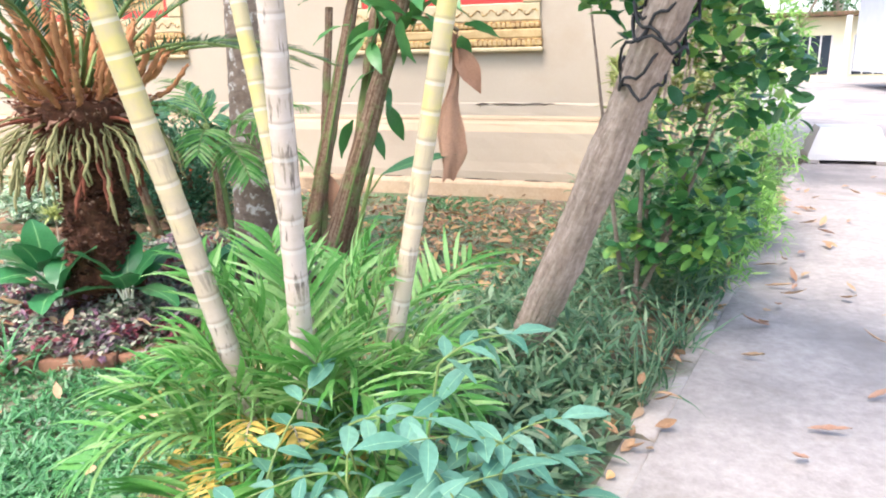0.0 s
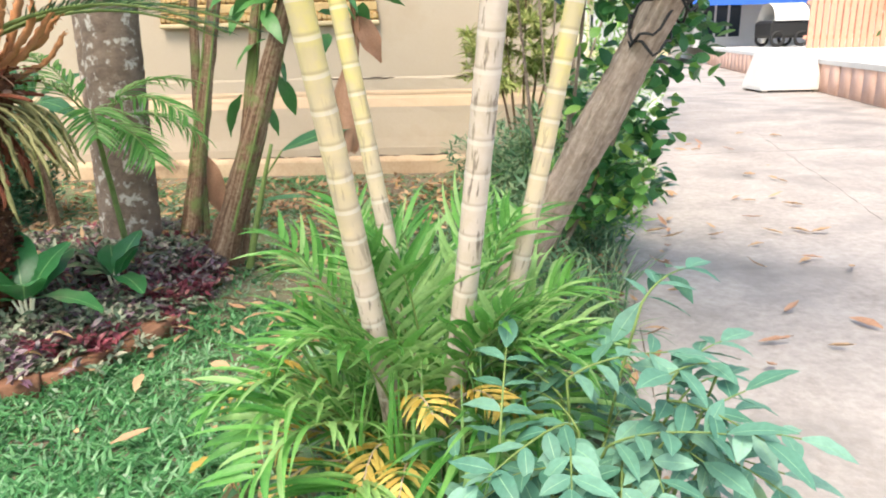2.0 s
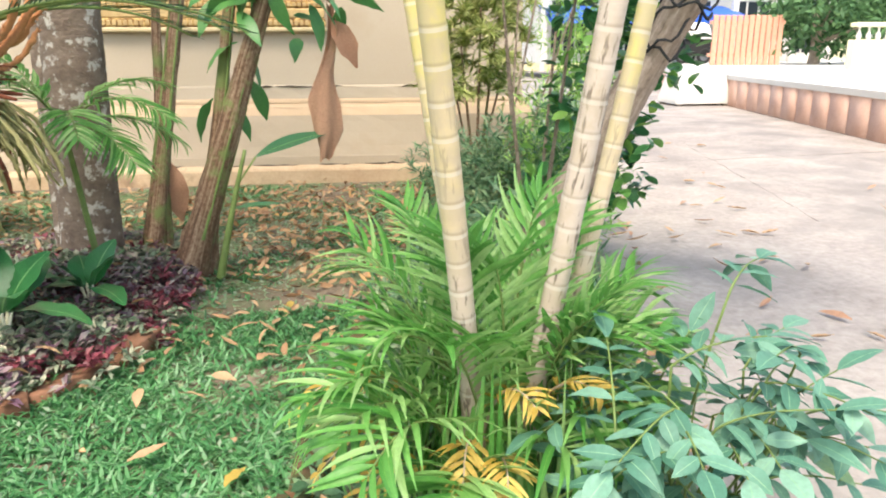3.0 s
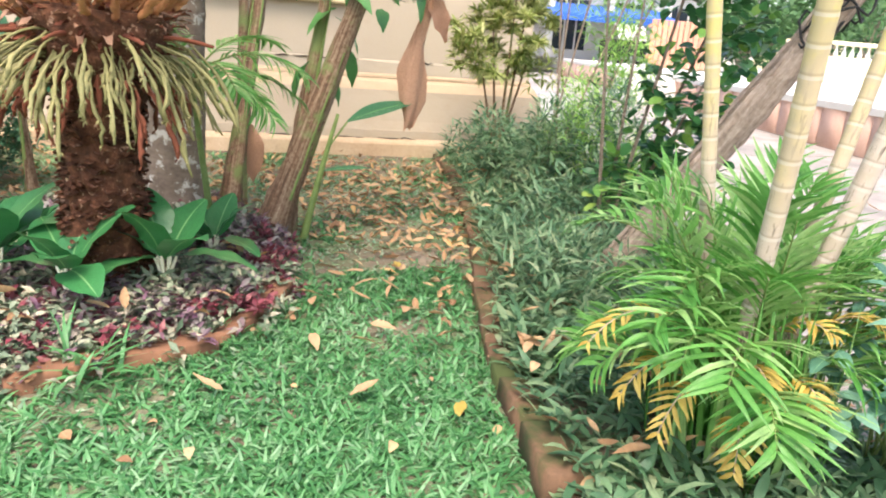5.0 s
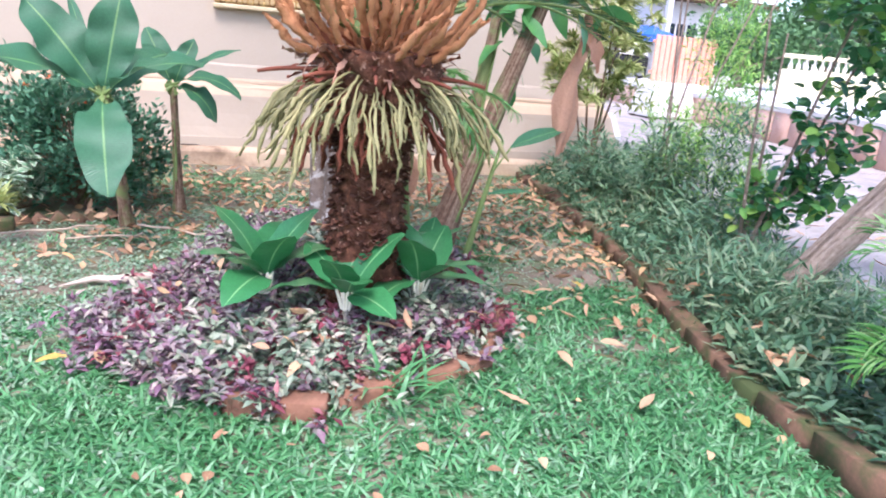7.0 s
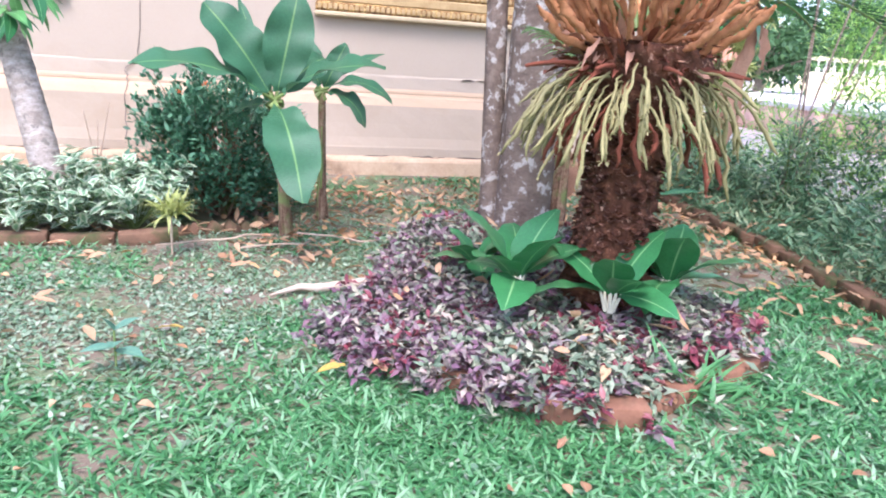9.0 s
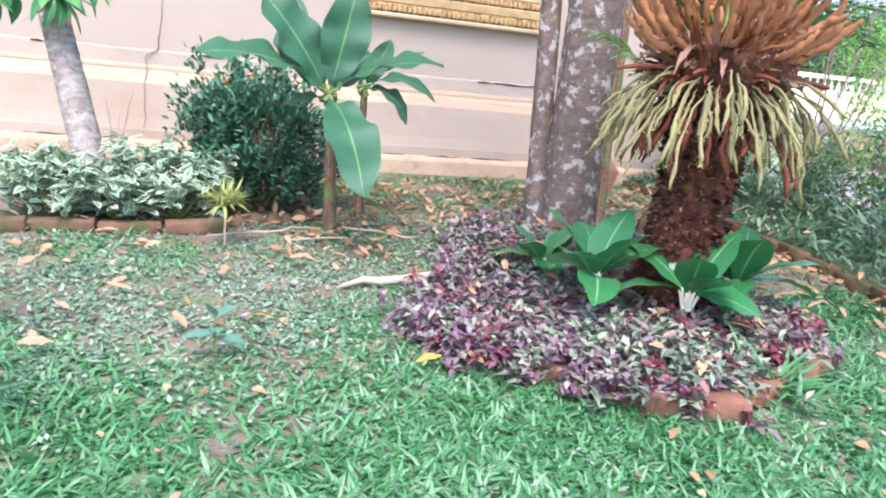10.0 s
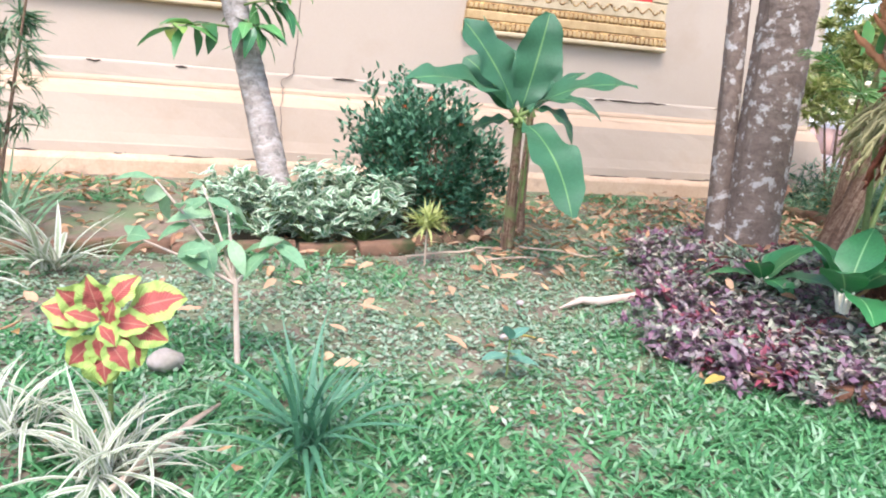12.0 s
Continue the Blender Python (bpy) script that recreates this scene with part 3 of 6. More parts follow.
course("trim_ledge", [(8.9, 0.925), (8.892, 0.912), (8.889, 0.9), (8.887, 0.82), (8.886, 0.79)], M_PLASTER, "cream ledge course at the foot of the wall")
course("trim_band", [(8.886, 0.79), (8.872, 0.77), (8.868, 0.748), (8.872, 0.742), (8.852, 0.722), (8.836, 0.71), (8.824, 0.69), (8.79, 0.63)], M_BAND, "tan moulded band under the ledge")
course("trim_slope", [(8.79, 0.63), (8.775, 0.57), (8.745, 0.46), (8.705, 0.33), (8.67, 0.25), (8.66, 0.235), (8.645, 0.158)], M_PLINTH, "cream battered plinth face")
course("baseboard", [(8.645, 0.158), (8.585, 0.13), (8.57, 0.11), (8.56, -0.05)], M_FOOT, "ochre stained footing with chipped edge")

marks = thing("plaster_crack", (-5.45, 8.85, 0.9), "thin dark cracks and chips in the cream plaster", "crack", kind="structure")
line = np.array([(-5.42, 8.897, 2.9), (-5.44, 8.897, 2.2), (-5.4, 8.897, 1.6), (-5.43, 8.897, 1.1), (-5.45, 8.882, 0.92), (-5.55, 8.875, 0.86), (-5.53, 8.856, 0.78), (-5.55, 8.773, 0.6), (-5.54, 8.71, 0.36), (-5.55, 8.645, 0.17)])
fine = np.concatenate([np.linspace(a, c, 6)[:-1] for a, c in zip(line[:-1], line[1:])])
fine[:, 0] += rng.normal(size=len(fine)) * 0.006
part("crack_line", tube(Geo(), fine, 0.0042, 5), M_HAIR, marks)
for x, w in ((-7.1, 0.06), (-4.98, 0.11), (-2.05, 0.2), (-1.75, 0.16), (-2.35, 0.07), (-6.4, 0.05), (-0.9, 0.09)):
    n = 7
    p = np.column_stack([x + np.linspace(-w, w, n), np.full(n, 8.884), 0.911 + rng.normal(size=n) * 0.004])
    part("chip", tube(Geo(), p, 0.009 * np.sin(np.linspace(0.3, 2.9, n)), 5), M_DARK, marks)
for x, w in [(-7.6, 0.1), (-6.9, 0.07), (-6.3, 0.22), (-5.8, 0.12), (-3.3, 0.13), (-2.8, 0.2), (-2.3, 0.25), (-1.7, 0.16), (-1.2, 0.2), (-4.1, 0.15)]:
    n = 8
    p = np.column_stack([x + np.linspace(-w, w, n), np.full(n, 8.637) + rng.normal(size=n) * 0.005, 0.157 + rng.normal(size=n) * 0.004])
    part("chip", tube(Geo(), p, 0.008 * np.sin(np.linspace(0.2, 2.95, n)), 5), M_DARK, marks)


def window(name, x0, x1):
    """A carved gilt window: stepped sill, patterned apron, jambs with a red inner frame and dark panes."""
    w = thing(name, ((x0 + x1) / 2, WALL_Y, 1.42), "gilt carved window with stepped mouldings and a red inner frame", "window", kind="structure")
    y = WALL_Y
    rows = [("sill", 1.43, 1.475, 0.085, M_CREAMGOLD, 0.0), ("carved_band", 1.475, 1.56, 0.075, M_CARVED, 0.01), ("moulding", 1.56, 1.65, 0.065, M_GOLD, 0.02),
            ("carved_band", 1.65, 1.725, 0.055, M_CARVED, 0.03), ("apron", 1.725, 1.9, 0.045, M_CREAMGOLD, 0.04)]
    for nm, za, zb, out, mat, inset in rows:
        p = part(nm, box(Geo(), (x0 + inset, y - out, za), (x1 - inset, y + 0.02, zb), bevel=0.012), mat, w, smooth=False)
        if nm == "carved_band":
            n = int((x1 - x0) / 0.05)
            for i in range(n):
                x = x0 + inset + 0.03 + i * (x1 - x0 - 2 * inset - 0.06) / (n - 1)
                part("rosette", box(Geo(), (x - 0.016, y - out - 0.01, za + 0.016), (x + 0.016, y - out + 0.005, zb - 0.016), turn=0, bevel=0.008), M_GOLD, p, smooth=False)
        if nm == "apron":
            n = int((x1 - x0) / 0.075)
            for i in range(n):
                x = x0 + 0.1 + i * (x1 - x0 - 0.2) / (n - 1)
                s = 1 if i % 2 else -1
                a = np.linspace(0, 4.2, 10)
                r = 0.034 * (1 - a / 6)
                pts = np.column_stack([x + r * np.cos(a * s) * 1.1, np.full(10, y - 0.047), 1.81 + r * np.sin(a) * s])
                part("scroll", tube(Geo(), pts, np.linspace(0.009, 0.003, 10), 5), M_CARVED, p)
    for xa, xb in ((x0 + 0.03, x0 + 0.21), (x1 - 0.21, x1 - 0.03)):
        part("jamb", box(Geo(), (xa, y - 0.05, 1.9), (xb, y + 0.02, 3.8), bevel=0.01), M_CREAMGOLD, w, smooth=False)
    part("lintel", box(Geo(), (x0, y - 0.07, 3.8), (x1, y + 0.02, 4.1), bevel=0.01), M_GOLD, w, smooth=False)
    hx0, hx1 = x0 + 0.21, x1 - 0.21
    part("inner_frame", box(box(box(box(Geo(), (hx0, y - 0.03, 1.9), (hx1, y + 0.1, 1.985)), (hx0, y - 0.03, 1.985), (hx0 + 0.06, y + 0.1, 3.7)),
         (hx1 - 0.06, y - 0.03, 1.985), (hx1, y + 0.1, 3.7)), (hx0 + 0.06, y - 0.03, 3.64), (hx1 - 0.06, y + 0.1, 3.7)), M_RED, w, "red lacquered inner frame", smooth=False)
    mid = (hx0 + hx1) / 2
    for xa, xb in ((hx0 + 0.06, mid - 0.01), (mid + 0.01, hx1 - 0.06)):
        s = part("shutter", box(Geo(), (xa, y + 0.03, 1.99), (xb, y + 0.07, 3.63), bevel=0.006), M_GOLD, w, smooth=False)
        part("shutter_panel", box(Geo(), (xa + 0.09, y + 0.018, 2.08), (xb - 0.09, y + 0.032, 3.54), bevel=0.006), M_CARVED, s, smooth=False)


window("window_1", -3.89, -1.72)
window("window_2", -8.31, -5.98)


# ---- brick edgings ----
brick = Geo()
box(brick, (-0.158, -0.05, -0.06), (0.158, 0.05, 0.06), bevel=0.006)
brick_mesh, old_mesh = brick.mesh("brick", M_BRICK), brick.mesh("brick", M_BRICK_OLD)
scallop = Geo()
box(scallop, (-0.05, -0.035, -0.1), (0.05, 0.035, 0.1), bevel=0.008)
scallop_mesh = scallop.mesh("brick", M_BRICK_OLD)


def edging(label, path, mesh, z, step=0.328, tilt=0.0, jitter=1.0):
    p = np.array(path, float)
    seg = np.linalg.norm(np.diff(p, axis=0), axis=1)
    run = np.concatenate([[0], np.cumsum(seg)])
    root = thing("brick_edging", (*p[0], 0), label, "edging", "brick bed edgings")
    for d in np.arange(step / 2, run[-1], step):
        x, y = np.interp(d, run, p[:, 0]), np.interp(d, run, p[:, 1])
        i = min(np.searchsorted(run, d) - 1, len(seg) - 1)
        turn = math.degrees(math.atan2(*(p[i + 1] - p[i])[::-1]))
        ob = new("brick", mesh)
        ob.parent = root
        n = rng.normal(size=5) * jitter
        ob.matrix_basis = pose(x - p[0][0] + n[0] * 0.006, y - p[0][1] + n[1] * 0.006, z + n[2] * 0.007, n[3] * 2.0, tilt + n[4] * 2.0, turn + n[0] * 2.5)


edging("red clay bricks edging the creeper bed", [(-3.97, 4.2), (-3.84, 4.02), (-3.66, 3.76)], brick_mesh, 0.012, jitter=1.8)
edging("red clay bricks edging the creeper bed", [(-3.62, 3.71), (-3.36, 3.63), (-3.04, 3.76), (-2.71, 3.89)], brick_mesh, 0.026, step=0.35, jitter=0.5)
edging("red clay bricks edging the creeper bed", [(-2.685, 3.93), (-2.5, 4.24), (-2.4, 4.56)], brick_mesh, 0.018, step=0.36, jitter=0.9)
edging("mossy half-sunken bricks along the planted strip", EDGE, old_mesh, 0.012, jitter=1.3)
edging("mossy half-sunken bricks edging the shrub bed", [(-8.5, 5.9), (-7.0, 5.93), (-5.0, 6.05)], old_mesh, -0.015, jitter=1.6)
edging("slanted bricks set as a saw-tooth edging", [(-4.98, 6.2), (-4.6, 6.3), (-4.35, 6.42)], scallop_mesh, -0.055, 0.1, 38.0)


# ---- lawn, weeds, creeper, litter ----
def scatter(n, x0, x1, y0, y1, keep):
    x, y = rng.uniform(x0, x1, n), rng.uniform(y0, y1, n)
    ok = keep(x, y)
    return x[ok], y[ok]


def lawn_area(x, y):
    return ~within(x, y, BED) & (x < edge_x(y) - 0.02) & (y < 8.4) & ~within(x, y, BACKBED)


def turf(x, y, lo, hi, wide, geo, slot=0, tilt=(15, 75)):
    x, y = np.repeat(x, 4) + rng.normal(size=4 * len(x)) * 0.008, np.repeat(y, 4) + rng.normal(size=4 * len(x)) * 0.008
    n = len(x)
    leaves(geo, np.column_stack([x, y, ground_z(x, y) - 0.004]), around(n, *tilt), UP + rng.normal(size=(n, 3)) * 0.2, rng.uniform(lo, hi, n), rng.uniform(0.7, 1.2, n) * wide,
           rng.uniform(0.3, 1.6, n), "blade", 3, 0, slot, flat=True)


def bare(x, y):
    """Where the turf thins out: the trodden middle and under the trees."""
    b = 1.22 * np.exp(-(((x + 4.9) / 1.0) ** 4 + ((y - 4.75) / 0.72) ** 4)) + 0.8 * np.exp(-(((x + 3.9) / 0.7) ** 2 + ((y - 5.6) / 0.5) ** 2)) + 0.9 * np.exp(-(((x + 6.3) / 0.8) ** 2 + ((y - 5.2) / 0.5) ** 2))
    return b + 0.45 * np.clip((y - 4.6) / 2.0, 0, 1)


g = Geo()
x, y = scatter(59000, -8.6, -1.5, 1.6, 4.9, lambda x, y: lawn_area(x, y) & (y > 2.35 - 0.7 * patchy(x, y, 3.1)) & (x > -8.6 + 0.9 * patchy(x, y, 2.7)) & (rng.random(len(x)) > bare(x, y) * (0.65 + 0.35 * patchy(x, y, 6.3))) & (rng.random(len(x)) < 0.3 + 0.85 * patchy(x, y, 4.0)) & (rng.random(len(x)) < np.clip(1.25 - (y - 2.6) * 0.28, 0.3, 1)))
turf(x, y, 0.04, 0.085, 0.0125, g, tilt=(8, 62))
x, y = scatter(10000, -9.5, 0.2, -3.0, 2.1, lambda x, y: x < np.minimum(edge_x(y), drive_x(y) - 0.2))
turf(x, y, 0.05, 0.1, 0.008, g)
x, y = scatter(17000, -9, -0.9, 4.4, 8.5, lambda x, y: lawn_area(x, y) & (rng.random(len(x)) < (patchy(x, y, 4.2) ** 1.5) * 1.25 - bare(x, y) * 0.35))
turf(x, y, 0.035, 0.08, 0.014, g, tilt=(8, 62))
solo("lawn", g, L_GRASS, "broad-bladed green lawn grass, thin in trodden spots", "grass", kind="stuff")
g = Geo()
x, y = scatter(21000, -9, -1.2, 3.6, 8.5, lambda x, y: lawn_area(x, y) & (rng.random(len(x)) < 0.3 + bare(x, y) * 0.55) & (rng.random(len(x)) < 0.25 + 0.9 * patchy(x, y, 8.0)))
turf(x, y, 0.022, 0.055, 0.011, g, tilt=(5, 50))
solo("sparse_turf", g, L_DRYGRASS, "short dull grass and tiny weeds on bare soil", "grass", kind="stuff")

g = Geo()
x, y = scatter(26000, -1.8, 0.8, 1.95, 8.4, lambda x, y: in_strip(x, y) & (x < drive_x(y) - 0.08) & (rng.random(len(x)) < np.where(y < 5.2, np.clip((drive_x(y) - x) / 0.45, 0.12, 1), 1)) & (rng.random(len(x)) < (0.2 + 0.3 * np.clip((y - 4.6) / 1.2, 0, 1)) + 0.65 * patchy(x, y, 3.7)))
h = np.clip((x - edge_x(y)) / 0.55, 0.3, 1) * (0.18 + 0.18 * np.clip((y - 3.5) / 3, 0, 1))
n = len(x)
leaves(g, np.column_stack([x, y, ground_z(x, y) + rng.random(n) * h * 0.7]), around(n, 5, 70), UP + rng.normal(size=(n, 3)) * 0.3, rng.uniform(0.07, 0.16, n) * (0.8 + h), rng.uniform(0.008, 0.02, n), rng.uniform(0.4, 1.6, n), "lance", 3, 0.2)
x, y = scatter(6000, -1.3, 0.5, 5.2, 8.4, lambda x, y: in_strip(x, y))
n = len(x)
leaves(g, np.column_stack([x, y, ground_z(x, y) + rng.random(n) * 0.42 * np.clip((x - edge_x(y)) / 0.5, 0.2, 1)]), around(n, -10, 60), UP + rng.normal(size=(n, 3)) * 0.4, rng.uniform(0.08, 0.16, n), rng.uniform(0.014, 0.026, n), rng.uniform(0.2, 1.3, n), "lance", 3, 0.2)
x, y = scatter(3600, -1.75, -0.2, 1.6, 4.4, lambda x, y: in_strip(x, y) & (x < drive_x(y) - 0.12) & (rng.random(len(x)) < 0.2 + 0.8 * patchy(x, y, 5.1)))
hub = np.repeat(np.column_stack([x, y, ground_z(x, y) + rng.random(len(x)) * 0.12]), 4, 0)
n = len(hub)
leaves(g, hub + rng.normal(size=hub.shape) * 0.015, around(n, 0, 60), UP + rng.normal(size=(n, 3)) * 0.3, rng.uniform(0.06, 0.12, n), rng.uniform(0.018, 0.03, n), rng.uniform(0.3, 1.1, n), "leaf", 3, 0.2)
x, y = scatter(5200, -1.45, -0.45, 3.75, 5.0, lambda x, y: in_strip(x, y) & (x < drive_x(y) - 0.12) & (rng.random(len(x)) < np.exp(-(((x + 0.98) / 0.4) ** 2 + ((y - 4.35) / 0.5) ** 2))))
n = len(x)
leaves(g, np.column_stack([x, y, ground_z(x, y) + rng.random(n) * 0.3]), around(n, 0, 70), UP + rng.normal(size=(n, 3)) * 0.4, rng.uniform(0.07, 0.14, n), rng.uniform(0.01, 0.02, n), rng.uniform(0.3, 1.3, n), "lance", 3, 0.2)
solo("strip_weeds", g, L_WEED, "dense blue-green weeds and low leafy cover in the planted strip", "weeds", kind="stuff")

g = Geo()
x, y = scatter(7800, -4.5, -2.25, 3.4, 6.4, lambda x, y: (within(x, y, BED) | within(x + 0.1, y + 0.07, BED) | within(x + rng.normal(size=len(x)) * 0.1, y + rng.normal(size=len(x)) * 0.08, BED)) & (x < -2.32))
hub = np.column_stack([x, y, ground_z(x, y) + 0.015 + 0.08 * rng.random(len(x)) * (0.6 + 0.8 * patchy(x, y, 6.0))])
red_hub = (rng.random(len(x)) < 0.15 + 0.28 * np.clip((x + 3.3), 0, 1)) & (patchy(x, y, 7.3) > 0.4)
p, red = np.repeat(hub, 9, 0), np.repeat(red_hub, 9)
p = p + rng.normal(size=p.shape) * (0.012, 0.012, 0.01)
pale = np.repeat(rng.random(len(x)) < 0.25 + 0.65 * patchy(x + 0.9, y, 4.4) * np.clip((x + 4.0) / 0.7, 0, 1), 9) & ~red
for pick, slot in ((~red & ~pale, 0), (red, 1), (pale, 2)):
    m = pick.sum()
    leaves(g, p[pick], around(m, -5, 60), UP + rng.normal(size=(m, 3)) * 0.3, rng.uniform(0.032, 0.068, m), rng.uniform(0.017, 0.028, m), rng.uniform(0.2, 1.2, m), "leaf", 2, 0.35, slot)
solo("purple_creeper", g, [L_TRAD, L_TRADRED, L_TRADGREEN], "purple, silver and crimson striped creeping groundcover over the bed", "groundcover", kind="stuff")
g = Geo()
x, y = scatter(130000, -9, -1.3, 3.3, 7.4, lambda x, y: lawn_area(x, y) & (rng.random(len(x)) < 0.12 + bare(x, y) * 0.75) & (rng.random(len(x)) < 0.1 + 1.1 * patchy(x, y, 9.0)))
m = len(x)
leaves(g, np.column_stack([x, y, ground_z(x, y) + rng.random(m) * 0.015]), around(m, 0, 45), UP + rng.normal(size=(m, 3)) * 0.3, rng.uniform(0.014, 0.036, m), rng.uniform(0.01, 0.02, m), 0.4, "leaf", 2, 0.15)
solo("tiny_weeds", g, L_TINY, "pale grey-green tiny weeds creeping over bare soil", "weeds", kind="stuff")


def litter_density(x, y):
    a = np.exp(-(((x + 1.75) / 0.55) ** 2 + ((y - 6.3) / 1.5) ** 2))
    b = np.exp(-((y - 7.3) / 0.9) ** 2) * (x < -0.9) * 0.8
    c = 0.5 * np.exp(-(((x + 4.1) / 0.9) ** 2 + ((y - 6.0) / 0.5) ** 2)) + 0.7 * np.exp(-(((x + 1.3) / 0.3) ** 2 + ((y - 6.0) / 0.8) ** 2))
    return np.clip(a + b + c, 0.0, 1)


def fallen(geo, x, y, z, lo=0.05, hi=0.125):
    n = len(x)
    a = rng.random(n) * 2 * np.pi
    way = np.stack([np.cos(a), np.sin(a), rng.normal(size=n) * 0.12], -1)
    leaves(geo, np.column_stack([x, y, z]), way, UP + rng.normal(size=(n, 3)) * 0.35, rng.uniform(lo, hi, n), rng.uniform(0.02, 0.04, n), rng.uniform(-1.2, 1.2, n), "leaf", 4, 0.5)


g = Geo()
x, y = scatter(8600, -8.5, -0.8, 4.2, 8.5, lambda x, y: lawn_area(x, y) & (rng.random(len(x)) < litter_density(x, y) * 0.72 + 0.02))
fallen(g, x, y, ground_z(x, y) + 0.02 + rng.random(len(x)) * 0.03)
x, y = scatter(900, -1.7, 0.5, 2.8, 8, lambda x, y: in_strip(x, y) & (rng.random(len(x)) < 0.35 + 0.5 * np.exp(-((x - edge_x(y)) / 0.3) ** 2)))
fallen(g, x, y, ground_z(x, y) + 0.05 + rng.random(len(x)) * 0.12)
x, y = scatter(700, -1.5, 0.0, 2.6, 5.6, lambda x, y: in_strip(x, y) & (rng.random(len(x)) < np.exp(-((drive_x(y) - x - 0.15) / 0.2) ** 2)))
fallen(g, x, y, ground_z(x, y) + 0.015 + rng.random(len(x)) * 0.02, 0.03, 0.09)
x, y = scatter(90, -4.0, -2.4, 3.6, 6.2, lambda x, y: within(x, y, BED))
fallen(g, x, y, ground_z(x, y) + 0.1 + rng.random(len(x)) * 0.03, 0.05, 0.11)
x, y = scatter(240, -8, -4.2, 5.9, 7.4, lambda x, y: within(x, y, BACKBED))
fallen(g, x, y, ground_z(x, y) + 0.02)
x, y = scatter(350, -8.2, -1.4, 2.4, 5.6, lambda x, y: lawn_area(x, y) & (rng.random(len(x)) < 0.2 + 0.6 * patchy(x, y, 3.3)))
fallen(g, x, y, ground_z(x, y) + 0.015 + rng.random(len(x)) * 0.03, 0.02, 0.055)
solo("leaf_litter", g, L_FALLEN, "dry tan leaf litter under the trees", "litter", kind="stuff")

# leaves that lie singly on lawn and slab
SPOTS = [(-1.82, 4.8, 1), (-2.06, 4.09, 0), (-2.24, 4.84, 0), (-1.88, 3.32, 1), (-1.72, 4.0, 0), (-1.66, 3.74, 0), (-2.35, 4.45, 0), (-2.28, 4.3, 0), (-1.95, 4.62, 0), (-2.0, 4.74, 0),
         (-4.19, 4.1, 1), (-4.06, 4.02, 0), (-3.95, 4.12, 0), (-2.3, 4.0, 0), (-2.15, 3.95, 0), (-1.75, 4.3, 0), (-2.6, 3.55, 0), (-1.9, 4.2, 0), (-4.75, 4.5, 1), (-5.55, 4.3, 0),
         (-5.1, 4.55, 0), (-5.3, 5.0, 0), (-4.9, 5.2, 0), (-6.0, 5.4, 0), (-5.2, 5.6, 0), (-4.6, 5.35, 0), (-5.7, 5.3, 0), (-2.2, 3.5, 0),
         (-1.45, 5.0, 0), (-1.5, 4.55, 0), (-6.6, 5.0, 0), (-6.1, 4.9, 0)]
for px, py, ripe in SPOTS:
    gg = Geo()
    z = float(ground_z(px, py)) + 0.06
    a = rng.random() * 6.3
    leaves(gg, (px, py, z), (math.cos(a), math.sin(a), 0.02), UP + rng.normal(size=3) * 0.2, rng.uniform(0.1, 0.135), rng.uniform(0.034, 0.046), rng.uniform(-0.35, 0.5), "leaf", 6, 0.35, wave=0.08)
    solo("fallen_leaf", gg, L_YELLOW if ripe else L_FALLEN, "orange-yellow fallen leaf on the lawn" if ripe else "curled tan fallen leaf on the lawn", "leaf", "fallen leaves on the lawn", at=(px, py, z))
for i in range(96):
    px, py = drive_x(0) + 0.2 * 6 + rng.exponential(0.9), rng.uniform(2.6, 10.5)
    px = px if i % 2 else drive_x(py) + rng.exponential(0.7)
    if px < drive_x(py) + 0.05:
        continue
    gg = Geo()
    a = rng.random() * 6.3
    leaves(gg, (px, py, 0.05), (math.cos(a), math.sin(a), 0.0), UP + rng.normal(size=3) * 0.2, rng.uniform(0.09, 0.17), rng.uniform(0.025, 0.046), rng.uniform(-0.9, 0.2), "leaf", 6, 0.6, wave=0.08)
    solo("fallen_leaf", gg, L_DEAD if i % 3 == 0 else L_FALLEN, "curled brown dry leaf on the concrete", "leaf", "fallen leaves on the driveway", at=(px, py, 0.03))


# ---- areca palm clump ----
def frond(name, parent, start, way, length, bend, leaflet, wide, mat, pairs=22, stem=M_GREENSTEM, rise=0.55, first=0.18, stem_r=0.007, droop=0.9, loose=0.09, pts=None):
    """A feather leaf: a bowed midrib, and leaflets on both its sides."""
    g = Geo()
    pts = arc(start, way, length, bend, 14) if pts is None else pts
    tube(g, pts, np.linspace(stem_r, stem_r * 0.3, 14), 5, 1)
    t = np.linspace(first, 0.99, pairs)
    s = np.linspace(0, 1, 14)
    p = np.stack([np.interp(t, s, pts[:, i]) for i in range(3)], -1)
    d = unit(np.stack([np.interp(t, s, np.gradient(pts[:, i])) for i in range(3)], -1))
    side = unit(np.cross(d, UP) + 1e-4)
    nrm = np.cross(side, d)
    size = leaflet * (0.45 + 0.75 * np.sin(np.pi * np.clip(t * 0.95, 0.1, 0.93)))
    for sg in (-1, 1):
        w = unit(sg * side * 0.8 + d * (0.55 + 0.5 * t[:, None]) + nrm * rise + rng.normal(size=p.shape) * loose)
        leaves(g, p, w, nrm + sg * side * -0.3, size * rng.uniform(0.85, 1.1, pairs), wide * rng.uniform(0.8, 1.1, pairs), droop * rng.uniform(0.6, 1.3, pairs), "lance", 5, 0.35)
    return part(name, g, [mat, stem], parent)


